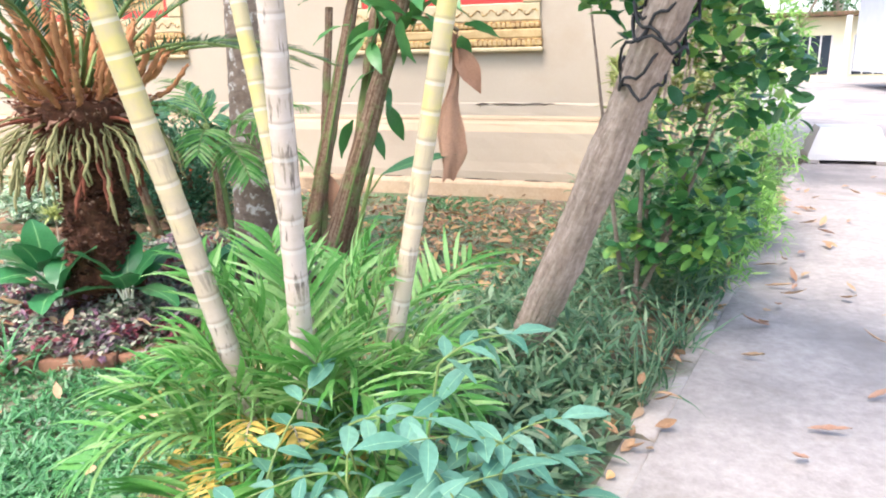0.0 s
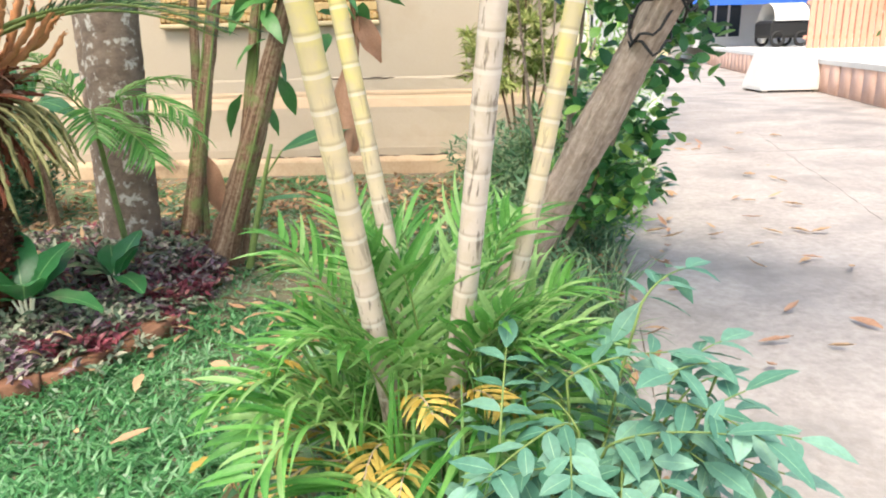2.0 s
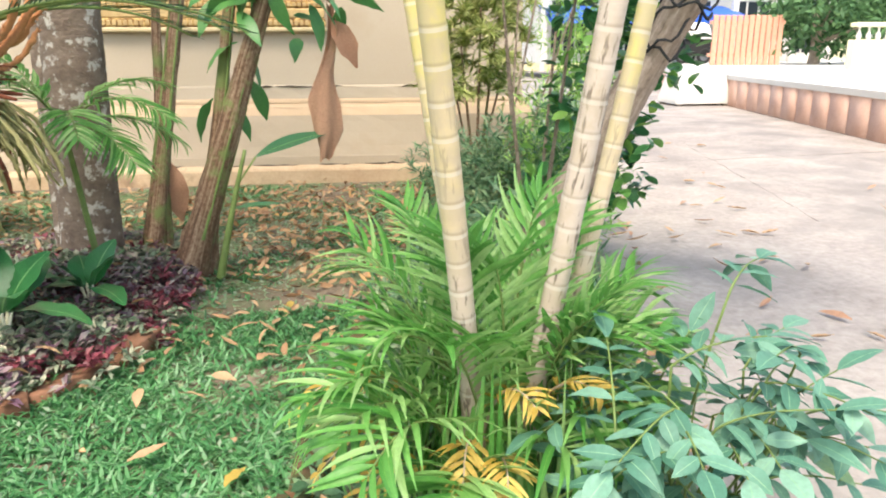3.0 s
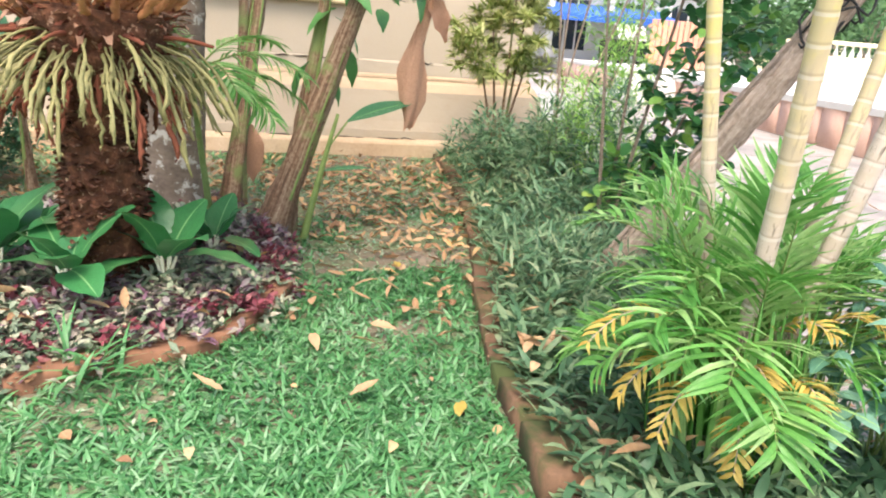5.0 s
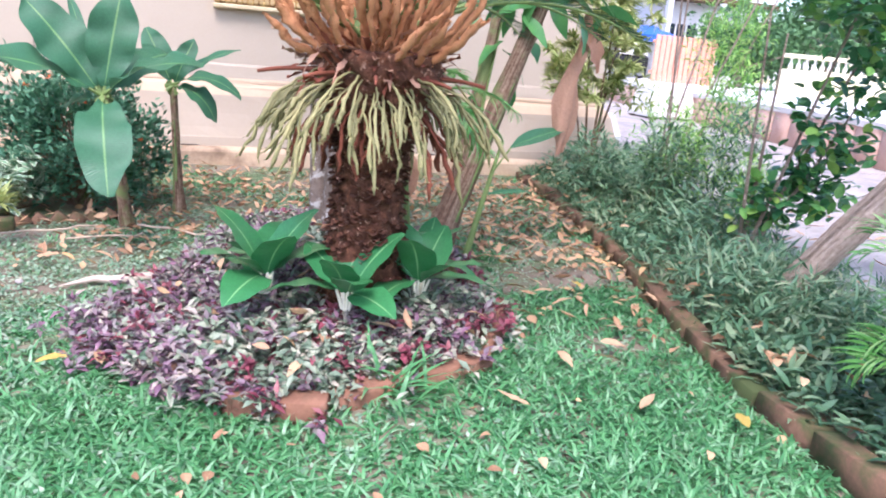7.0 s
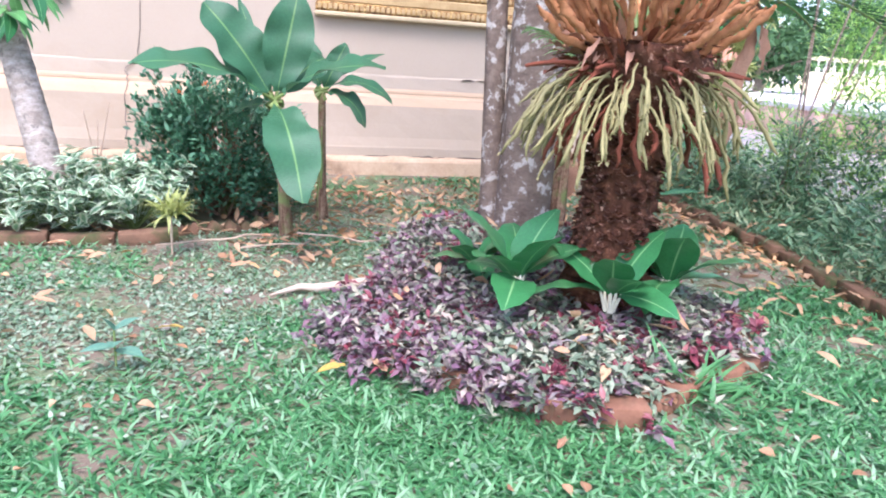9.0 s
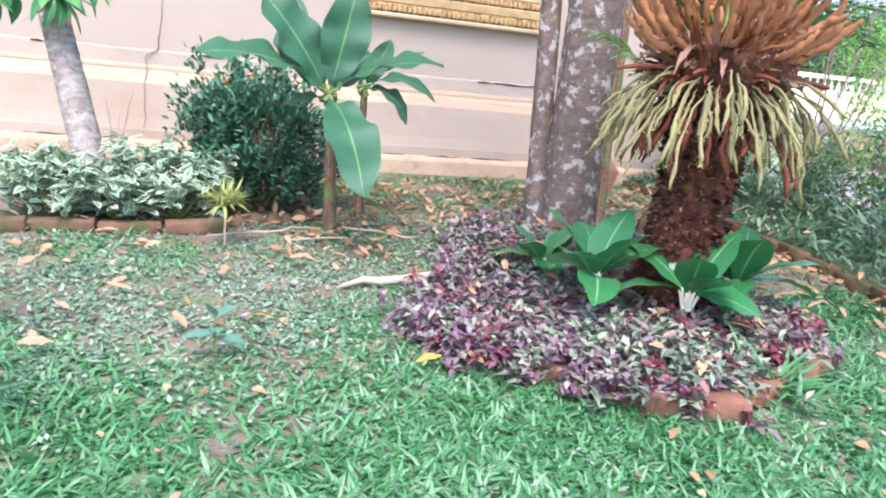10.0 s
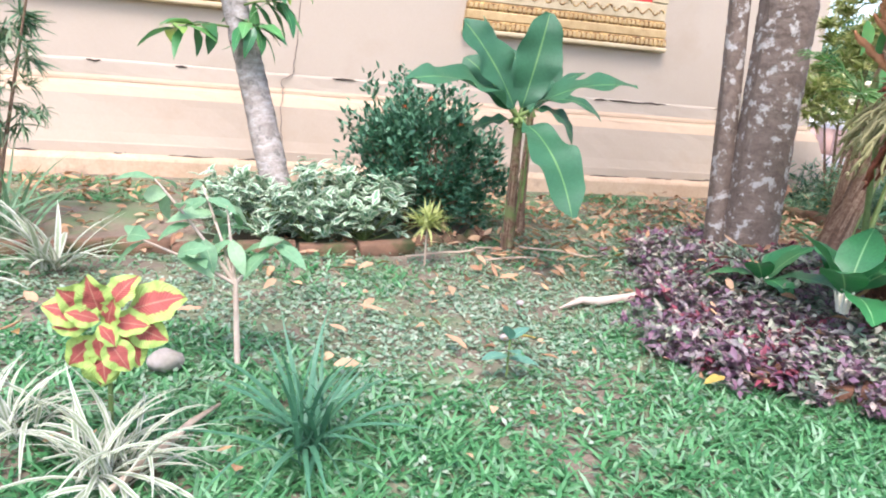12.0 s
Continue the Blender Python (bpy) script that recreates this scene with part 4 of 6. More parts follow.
areca = thing("areca_palm", (-1.15, 3.05, 0), "clump of ringed pale areca stems with bright green fronds", "palm")
STEMS = [((-1.144, 3.021), (-0.939, 2.639), 0.0235), ((-1.177, 3.025), (-1.417, 2.608), 0.0235), ((-1.077, 3.109), (-0.679, 3.098), 0.0205), ((-1.127, 3.177), (-1.429, 3.173), 0.0195)]
for k, ((xa, ya), (xb, yb), r) in enumerate(STEMS):
    n = 281
    t = np.linspace(0, 1, n)
    z = t * 3.6
    px, py = xa + (xb - xa) * z / 2 + 0.006 * np.sin(z * 2.2), ya + (yb - ya) * z / 2
    ring = (t * 56) % 1
    rr = r * (1.1 - 0.14 * t) * (1 + 0.035 * (ring < 0.15)) + 0.012 * np.exp(-z * 9)
    part("stem", tube(Geo(), np.column_stack([px, py, z]), rr, 16), M_ARECA_PALE if k == 0 else M_ARECA, areca)
    for i in range(3):
        a = i * 2.1 + xa * 9
        frond("crown_frond", areca, (px[-1], py[-1], 3.55), (math.cos(a), math.sin(a), 1.4), 1.1, 1.3, 0.3, 0.022, L_ARECA, 24)


def bow(start, over, tip, n=14):
    """A midrib that leaves start, rises over a point and comes down to its tip."""
    t = np.linspace(0, 1, n)[:, None]
    a, c, e = (np.array(q, float) for q in (start, over, tip))
    return a * (1 - t) ** 2 + 2 * c * t * (1 - t) + e * t ** 2


# (foot, the height bowed over, tip) of the low fronds round the stems
LOW = [((-1.2, 2.96, 0.4), (-1.37, 2.72, 0.86), (-1.55, 2.53, 0.56)), ((-1.12, 2.98, 0.45), (-0.98, 2.86, 1.02), (-0.71, 2.8, 0.7)), ((-1.15, 3.0, 0.5), (-1.19, 2.93, 0.9), (-1.25, 2.86, 0.96)),
       ((-1.2, 3.08, 0.42), (-1.42, 3.2, 1.0), (-1.66, 3.45, 0.7)), ((-1.2, 3.03, 0.45), (-1.36, 3.06, 0.9), (-1.55, 3.1, 0.93)), ((-1.22, 2.98, 0.4), (-1.45, 2.9, 0.92), (-1.74, 2.76, 0.62)),
       ((-1.06, 3.1, 0.45), (-0.86, 3.16, 0.98), (-0.62, 3.3, 0.68)), ((-1.08, 3.04, 0.45), (-0.84, 2.99, 0.92), (-0.58, 2.98, 0.62)), ((-1.08, 3.2, 0.42), (-1.0, 3.4, 1.0), (-0.88, 3.62, 0.74)),
       ((-1.16, 3.22, 0.42), (-1.24, 3.42, 1.02), (-1.34, 3.66, 0.76)), ((-1.1, 3.12, 0.5), (-1.02, 3.16, 0.95), (-0.92, 3.2, 1.0)), ((-1.2, 3.12, 0.5), (-1.28, 3.2, 0.98), (-1.38, 3.3, 0.98)),
       ((-1.21, 2.93, 0.32), (-1.35, 2.68, 0.62), (-1.42, 2.5, 0.34)), ((-1.13, 2.94, 0.35), (-1.08, 2.76, 0.72), (-0.98, 2.64, 0.5)), ((-1.24, 3.0, 0.3), (-1.5, 2.98, 0.66), (-1.72, 2.98, 0.4)),
       ((-1.05, 3.0, 0.35), (-0.9, 2.84, 0.72), (-0.74, 2.72, 0.5)), ((-1.22, 3.1, 0.3), (-1.46, 3.26, 0.66), (-1.64, 3.36, 0.42)), ((-1.18, 2.96, 0.45), (-1.28, 2.84, 0.84), (-1.36, 2.74, 0.8)),
       ((-1.04, 3.06, 0.4), (-0.88, 3.06, 0.8), (-0.7, 3.08, 0.86)), ((-1.12, 3.0, 0.4), (-1.06, 2.88, 0.82), (-0.92, 2.78, 0.84))]
for rank in range(2):
    for k, (a, c, e) in enumerate(LOW):
        shake = rng.normal(size=3) * (0.02 + 0.04 * rank)
        shrink = 0.74 - 0.14 * rank
        a = np.array(a) * (1, 1, 0.72) + shake * 0.3
        c, e = a + (np.array(c) - a) * (shrink, shrink, 0.66) + shake, a + (np.array(e) - a) * (shrink, shrink, 0.8) + shake
        frond("frond", areca, a, (0, 0, 1), 1, 0, rng.uniform(0.17, 0.21), 0.017, L_ARECA, 15, rise=0.6, first=0.26, loose=0.16, stem_r=0.005, droop=0.95, pts=bow(a, c, e))
frond("hanging_frond", areca, (-0.69, 3.1, 1.95), (1.0, -0.1, 0.15), 0.48, 1.6, 0.2, 0.02, L_BROAD, 14, rise=0.0)
frond("hanging_frond", areca, (-0.96, 2.66, 1.9), (0.7, 0.2, 0.1), 0.34, 1.0, 0.16, 0.012, L_CYFROND, 16, rise=-0.2)
for a, c, e in (((-1.2, 2.93, 0.4), (-1.18, 2.84, 0.62), (-1.13, 2.74, 0.56)), ((-1.22, 2.92, 0.36), (-1.26, 2.82, 0.5), (-1.28, 2.72, 0.4)), ((-1.3, 3.02, 0.4), (-1.48, 3.03, 0.62), (-1.64, 3.0, 0.44)),
                ((-1.26, 2.95, 0.28), (-1.42, 2.86, 0.46), (-1.52, 2.8, 0.28)), ((-1.12, 2.9, 0.42), (-1.06, 2.8, 0.64), (-1.0, 2.74, 0.58)),
                ((-1.3, 3.0, 0.3), (-1.46, 2.94, 0.5), (-1.58, 2.9, 0.34)), ((-1.24, 2.9, 0.24), (-1.3, 2.78, 0.36), (-1.36, 2.7, 0.22)), ((-1.2, 2.9, 0.3), (-1.18, 2.76, 0.5), (-1.2, 2.66, 0.42)), ((-1.06, 2.92, 0.4), (-0.98, 2.86, 0.56), (-0.9, 2.82, 0.5))):
    frond("yellow_frond", areca, a, (0, 0, 1), 1, 0, 0.08, 0.0125, L_YELLOW, 11, stem=M_STICK, rise=0.2, first=0.25, loose=0.2, stem_r=0.005, pts=bow(a, c, e))
g = Geo()
for i in range(230):
    a, r = rng.random() * 6.3, rng.uniform(0.04, 0.22)
    leaves(g, (-1.16 + r * math.cos(a), 3.0 + r * math.sin(a), 0.03), (math.cos(a) * 0.4, math.sin(a) * 0.4, 1), (math.cos(a), math.sin(a), 0.4), rng.uniform(0.35, 0.74) * (1.15 - 1.3 * r), 0.018, rng.uniform(0.3, 1.2), "lance", 5, 0.3)
part("shoot", g, L_ARECA, areca)

# ---- broad-leaved shrub beside the palm ----
broad = thing("broad_leaf_shrub", (-0.76, 2.82, 0), "low shrub with drooping blue-green pointed leaflets", "shrub")
sh, lf = Geo(), Geo()
HEADS = [(-0.67, 2.83, 0.79), (-1.0, 2.66, 0.6), (-0.92, 2.62, 0.58), (-0.82, 2.69, 0.68), (-0.66, 2.64, 0.62), (-0.6, 2.72, 0.66), (-0.76, 2.6, 0.58), (-0.58, 2.64, 0.56)]
for i in range(40):
    if i < len(HEADS):
        head = np.array(HEADS[i])
    else:
        head = np.array((rng.uniform(-1.02, -0.56), 0.0, 0.0))
        head[1:] = 2.58 + 0.3 * rng.random(), rng.uniform(0.3, 0.62)
    base = np.array((-0.76 + rng.normal() * 0.05, 2.8 + rng.normal() * 0.05, 0.0))
    way = unit((head - base) * (1, 1, 0.12) + rng.normal(size=3) * (0.12, 0.12, 0.03))
    stem = np.linspace(base, head - way * 0.06, 8) + np.outer(np.sin(np.linspace(0, 3.1, 8)), (0, 0, 0.07))
    rib = bow(stem[-1], head + UP * 0.03, head + way * rng.uniform(0.1, 0.17) - UP * 0.03, 9)
    tube(sh, np.concatenate([stem, rib[1:]]), np.linspace(0.0042, 0.0015, 16), 5)
    sd = unit(np.cross(way, UP))
    for t in (1, 3, 5, 7):
        for sg in (-1, 1):
            d = sg * sd * 0.9 + way * 0.55 - UP * rng.uniform(-0.05, 0.5) + rng.normal(size=3) * 0.14
            leaves(lf, rib[t], d, UP + way * 0.3 + rng.normal(size=3) * 0.25, rng.uniform(0.066, 0.096), rng.uniform(0.03, 0.041), rng.uniform(0.2, 1.0), "leaf", 7, 0.2, wave=0.03)
    leaves(lf, rib[-1], way - UP * rng.uniform(0.0, 0.5), UP + rng.normal(size=3) * 0.2, rng.uniform(0.09, 0.115), rng.uniform(0.04, 0.05), 0.5, "leaf", 7, 0.2, wave=0.03)
part("twig", sh, M_GREENSTEM, broad)
part("foliage", lf, L_BROAD, broad)

# ---- leaning tree ----
lean = thing("leaning_tree", (-0.957, 4.443, 0), "leaning grey-brown tree trunk bound with black wire", "tree")


def trunk_line(a, c, z1, n, sway=0.0):
    """Points from the foot a towards c, which lies 2 m higher."""
    z = np.linspace(0, z1, n)
    return np.column_stack([a[0] + (c[0] - a[0]) * z / 2 + sway * np.sin(z * 2), a[1] + (c[1] - a[1]) * z / 2, z])


pts = trunk_line((-0.957, 4.443), (-0.152, 3.557), 1.75, 60, 0.012)
part("trunk", tube(Geo(), pts, np.linspace(0.082, 0.058, 60) * (1 + 0.05 * np.sin(np.linspace(0, 25, 60))), 20, 0, 0.035), M_BARK, lean)
tops = [((0.25, -0.25, 1.0), 1.6, 0.07), ((0.75, 0.1, 0.8), 1.3, 0.045), ((-0.1, -0.4, 1.0), 1.3, 0.04)]
ends = []
for d, ln, r in tops:
    b_pts = arc(pts[-1] - unit(d) * 0.03, d, ln, -0.3, 14)
    ends.append(b_pts)
    part("limb", tube(Geo(), b_pts, np.linspace(r, r * 0.35, 14), 10, 0, 0.04), M_BARK, lean)
for i in range(8):
    z = 1.3 + i * 0.03
    c = np.array([np.interp(z, pts[:, 2], pts[:, j]) for j in range(3)])
    a = np.linspace(0, 6.3, 24)
    rad = 0.067 + 0.012 * (i % 3)
    wire = np.column_stack([c[0] + rad * np.cos(a), c[1] + rad * np.sin(a), z + 0.07 * np.sin(a + i * 1.3) + 0.016 * np.sin(5 * a + i)])
    part("wire_loop", tube(Geo(), wire, 0.005, 5), M_BLACK, lean)
g = Geo()
n = 900
src = np.concatenate([e[5:] for e in ends])
p = src[rng.integers(0, len(src), n)] + rng.normal(size=(n, 3)) * (0.28, 0.28, 0.2)
p[:, 2] = np.maximum(p[:, 2], 2.2)
leaves(g, p, around(n, -40, 30), UP + rng.normal(size=(n, 3)) * 0.3, rng.uniform(0.1, 0.18, n), rng.uniform(0.04, 0.07, n), 0.5, "leaf", 4)
part("crown", g, L_DARKLEAF, lean)


# ---- loose shrubs ----
def shrub(name, at, label, stems, blobs, mats, leaf, wide, bark=M_BARK, shape="leaf", tilt=(-30, 60), bend=0.5, stem_r=0.014, category="shrub", rows=4, tufts=0):
    """Stems from the foot into clumps of foliage; blobs are (centre, radius x, radius z, leaves)."""
    root = thing(name, at, label, category)
    for (d, ln, bd) in stems:
        p0 = np.array(at) + np.array((rng.normal() * 0.03, rng.normal() * 0.03, 0))
        part("stem", tube(Geo(), arc(p0, d, ln, bd, 12), np.linspace(stem_r, stem_r * 0.4, 12), 7, 0, 0.05), bark, root)
    for c, rx, rz, n in blobs:
        g = Geo()
        q = unit(rng.normal(size=(n, 3))) * (rng.random((n, 1)) ** 0.4) * (rx, rx, rz)
        if tufts:
            hub = unit(rng.normal(size=(tufts, 3))) * (rng.random((tufts, 1)) ** 0.35) * (rx, rx, rz)
            q = hub[rng.integers(0, tufts, n)] + rng.normal(size=(n, 3)) * 0.008
        q = q * (1 + 0.25 * np.sin(q[:, :1] * 17 + q[:, 2:] * 11))
        out = unit(q * (1, 1, 0.6)) * 0.6 + around(n, *tilt)
        leaves(g, np.array(c) + q, out, UP + rng.normal(size=(n, 3)) * 0.35, rng.uniform(0.7, 1.2, n) * leaf, rng.uniform(0.8, 1.15, n) * wide, rng.uniform(0.3, 1.4, n) * bend, shape, rows, 0.2)
        part("foliage", g, mats, root)
    return root


shrub("glossy_shrub", (-0.5, 5.2, 0), "tall shrub with thin grey stems and dark glossy leaves",
      [((0.02, -0.3, 1), 1.9, 0.05), ((0.25, -0.2, 1), 1.7, -0.05), ((-0.15, -0.1, 1), 1.6, -0.1), ((0.4, -0.35, 1), 1.2, -0.3), ((0.1, 0.1, 1), 1.5, -0.2)],
      [((-0.32, 4.75, 1.55), 0.26, 0.26, 210), ((-0.06, 4.9, 1.28), 0.24, 0.26, 190), ((-0.4, 4.95, 1.02), 0.16, 0.2, 80), ((-0.1, 5.0, 0.88), 0.14, 0.14, 50), ((-0.66, 4.75, 1.62), 0.16, 0.15, 80), ((-0.1, 4.65, 1.85), 0.32, 0.2, 300), ((-0.2, 5.05, 0.62), 0.24, 0.28, 260), ((-0.42, 5.15, 0.5), 0.2, 0.25, 160)],
      L_DARKLEAF, 0.085, 0.055, M_BARK, "oval", stem_r=0.014)
shrub("golden_shrub", (-0.42, 7.7, 0), "upright shrub with yellow-green tufted narrow leaves", [((-0.1, 0, 1), 1.3, 0.1), ((0.12, 0.05, 1), 1.5, 0.0), ((0.0, -0.1, 1), 1.6, 0.0), ((0.25, 0, 1), 1.2, 0.0), ((-0.25, 0.05, 1), 1.0, -0.2)],
      [((-0.45, 7.7, 1.25), 0.42, 0.42, 2500), ((-0.3, 7.7, 1.75), 0.42, 0.38, 2300), ((-0.75, 7.65, 1.1), 0.2, 0.2, 420), ((-0.1, 7.65, 1.0), 0.22, 0.2, 220)],
      L_YELLOWGREEN, 0.13, 0.022, M_BROWNSTEM, "lance", (-10, 60), 0.8, 0.018, tufts=60)
shrub("pale_green_shrub", (0.15, 7.0, 0), "airy light green fern-like shrub at the kerb", [((0.1, 0, 1), 0.8, 0.2), ((-0.15, 0.1, 1), 0.7, 0.2), ((0.0, -0.2, 1), 1.9, 0.1)],
      [((0.08, 6.9, 0.5), 0.3, 0.3, 900), ((0.06, 6.1, 0.42), 0.22, 0.26, 700), ((0.25, 7.5, 0.65), 0.28, 0.35, 700), ((-0.14, 5.6, 0.35), 0.2, 0.24, 520), ((-0.28, 6.1, 0.65), 0.25, 0.3, 420), ((0.1, 6.4, 1.0), 0.28, 0.36, 900), ((0.12, 6.6, 1.5), 0.3, 0.36, 900)],
      L_LIGHT, 0.085, 0.013, M_GREENSTEM, "lance", (-20, 70), 0.9, 0.008)
shrub("feathery_shrub", (-0.5, 6.3, 0), "feathery mid-green shrub in the planted strip", [((-0.1, 0, 1), 0.7, 0.1), ((0.15, 0.1, 1), 0.8, 0.1)],
      [((-0.45, 6.3, 0.52), 0.32, 0.28, 900), ((-0.7, 7.0, 0.4), 0.35, 0.24, 900), ((-0.2, 5.9, 0.7), 0.25, 0.3, 500)], L_WEED, 0.1, 0.016, M_GREENSTEM, "lance", (-10, 60), 0.8, 0.008)
canes = thing("thin_canes", (-0.5, 6.5, 0), "cluster of thin bare grey canes", "canes")
for i, (d, ln) in enumerate((((0.15, -0.1, 1), 2.6), ((0.28, -0.15, 1), 2.5), ((0.05, 0.05, 1), 2.4), ((0.42, 0.0, 1), 2.2), ((-0.1, -0.05, 1), 2.3))):
    part("cane", tube(Geo(), arc((-0.5 + 0.05 * i, 6.5 + 0.03 * (i % 2), 0), d, ln, 0.08, 16), 0.008, 7), M_BARK, canes)

# kerb-side tufts that lean over the slab
g = Geo()
for i in range(46):
    y = rng.uniform(4.2, 8.2)
    c = np.array((drive_x(y) - 0.14 + rng.normal() * 0.05, y, 0.02))
    n = 9
    leaves(g, np.tile(c, (n, 1)) + rng.normal(size=(n, 3)) * (0.02, 0.02, 0), around(n, 40, 85), UP + rng.normal(size=(n, 3)) * 0.4, rng.uniform(0.15, 0.4, n), 0.009, rng.uniform(0.5, 1.4, n), "lance", 4, 0.2)
solo("kerb_grass", g, L_WEED, "wispy green grass leaning over the kerb", "grass", kind="stuff")


# ---- cycad ----
cycad = thing("cycad", (-3.12, 4.42, 0), "old cycad with rough dark trunk, olive skirt and orange scales", "cycad")
CX, CY = -3.08, 4.34
n = 46
z = np.linspace(0, 1.2, n)
rr = 0.15 + 0.014 * np.sin(z * 7) + 0.07 * np.clip((z - 0.92) / 0.2, 0, 1)
part("trunk", tube(Geo(), np.column_stack([CX + 0.04 * (z - 0.6), CY - 0.05 * (z - 0.6), z]), rr, 40, 0, 0.07), M_CYCAD, cycad)
g = Geo()
m = 900
a, zz = rng.random(m) * 2 * np.pi, rng.uniform(0.12, 1.05, m)
rad = np.interp(zz, z, rr) * 0.97
out = np.stack([np.cos(a), np.sin(a), np.full(m, 0.35)], -1)
leaves(g, np.stack([CX + rad * np.cos(a), CY + rad * np.sin(a), zz], -1), out, UP, rng.uniform(0.02, 0.042, m), rng.uniform(0.03, 0.055, m), 0.6, "finger", 3, 0.5)
tagged(part("leaf_base", g, M_CYCAD, cycad), kind="stuff")


def whorl(name, count, z0, r0, tilt, length, wide, bend, shape, mat, rows, fold, zj=0.03, label="", wave=0.0):
    for k in range(count):
        a = 2 * np.pi * k / count + rng.normal() * 0.12
        e = math.radians(rng.uniform(*tilt))
        o = np.array((math.cos(a), math.sin(a), 0))
        p = np.array((CX, CY, z0 + rng.normal() * zj)) + o * r0
        g = leaves(Geo(), p, o * math.cos(e) + UP * math.sin(e), UP - o * 0.8, rng.uniform(*length), rng.uniform(0.75, 1.2) * wide, rng.uniform(*bend), shape, rows, fold, wave=wave)
        part(name, g, mat, cycad, label)


def drooping(name, count, z0, r0, length, mat, radius, label, lift=0.35):
    """Round-backed scales that arch out from the crown and hang, knobbly at their ends."""
    for i in range(count):
        g = Geo()
        a = 2 * np.pi * i / count + rng.normal() * 0.09
        ln = rng.uniform(*length)
        o = np.array((math.cos(a), math.sin(a), 0))
        start = np.array((CX, CY, z0 + rng.normal() * 0.025)) + o * r0
        pts = arc(start, o + UP * rng.uniform(lift - 0.35, lift), ln, rng.uniform(1.0, 3.0), 13)
        r = radius * (0.75 + 0.3 * np.linspace(0, 1, 13)) * rng.uniform(0.8, 1.15)
        r[7:] *= 1.15 + 0.45 * (np.arange(6) % 2)
        r[-1] *= 0.4
        pts[1:] += np.cumsum(rng.normal(size=(12, 3)) * 0.006, 0)
        tube(g, pts, r, 6, 0, 0.14)
        m = 16
        hub = pts[rng.integers(6, 13, m)]
        leaves(g, hub, o * 0.3 + around(m, -60, 20), UP + rng.normal(size=(m, 3)) * 0.3, rng.uniform(0.012, 0.026, m), 0.009, 0.5, "leaf", 2, 0.3)
        part(name, g, mat, cycad, label)


drooping("skirt_scale", 76, 1.08, 0.16, (0.24, 0.52), L_SKIRT, 0.0056, "olive drooping old scale", 0.3)
drooping("skirt_scale", 44, 1.05, 0.15, (0.2, 0.46), L_SKIRT, 0.0052, "olive drooping old scale", 0.1)
drooping("rust_scale", 38, 1.0, 0.14, (0.16, 0.36), L_RUST, 0.0075, "rust-brown dead scale", 0.05)
whorl("collar_scale", 90, 1.11, 0.16, (-20, 50), (0.1, 0.22), 0.026, (-0.3, 0.9), "lance", L_RUST, 5, 0.5, 0.035, "rust-red broken collar scale", 0.25)
whorl("dead_scale", 46, 1.15, 0.18, (-25, 55), (0.08, 0.2), 0.034, (-0.4, 1.2), "lance", L_DEAD, 5, 0.4, 0.035, "", 0.3)
for k in range(9):
    a = k * 0.71 + 0.3
    part("broken_stalk", tube(Geo(), arc((CX + 0.15 * math.cos(a), CY + 0.15 * math.sin(a), 1.1), (math.cos(a), math.sin(a), 0.2), rng.uniform(0.16, 0.36), 0.4, 7), np.linspace(0.012, 0.006, 7), 6, 0, 0.14), L_RUST, cycad)


def fingers(count, z0, r0, tilt, length, radius):
    for i in range(count):
        g = Geo()
        a, e = rng.random() * 6.3, math.radians(rng.uniform(*tilt))
        d = np.array((math.cos(a) * math.cos(e), math.sin(a) * math.cos(e), math.sin(e)))
        pts = arc((CX + r0 * math.cos(a), CY + r0 * math.sin(a), z0 + rng.normal() * 0.03), d, rng.uniform(*length), rng.uniform(-1.9, -0.8), 26)
        r = radius * np.interp(np.linspace(0, 1, 26), [0, 0.3, 0.5, 0.85, 1], [0.6, 0.8, 1.15, 1.2, 0.4]) * rng.uniform(0.85, 1.2) * np.where(np.arange(26) % 3 == 1, 1.15, 0.95)
        pts[1:] += np.cumsum(rng.normal(size=(25, 3)) * 0.0035, 0)
        tube(g, pts, r, 7, 0, 0.2)
        m = 34
        hub = pts[rng.integers(5, 26, m)] + rng.normal(size=(m, 3)) * 0.006
        leaves(g, hub, d * 0.6 + around(m, -20, 60), UP + rng.normal(size=(m, 3)) * 0.5, rng.uniform(0.012, 0.026, m), 0.011, 0.6, "leaf", 2, 0.3)
        part("orange_scale", g, L_ORANGE, cycad, "thick orange-tan woolly scale")


fingers(50, 1.17, 0.13, (0, 38), (0.3, 0.5), 0.0115)
fingers(32, 1.2, 0.1, (34, 70), (0.28, 0.46), 0.012)
for k in range(20):
    a = k * 2.4
    e = 0.75 + 0.5 * ((k * 7) % 5) / 4 if k % 4 else 0.45
    frond("frond", cycad, (CX + 0.08 * math.cos(a), CY + 0.08 * math.sin(a), 1.25), (math.cos(a), math.sin(a), e * 1.6), rng.uniform(1.0, 1.35), 1.1, 0.13, 0.008, L_CYFROND, 44, rise=0.25, first=0.3, stem_r=0.012, droop=0.2)


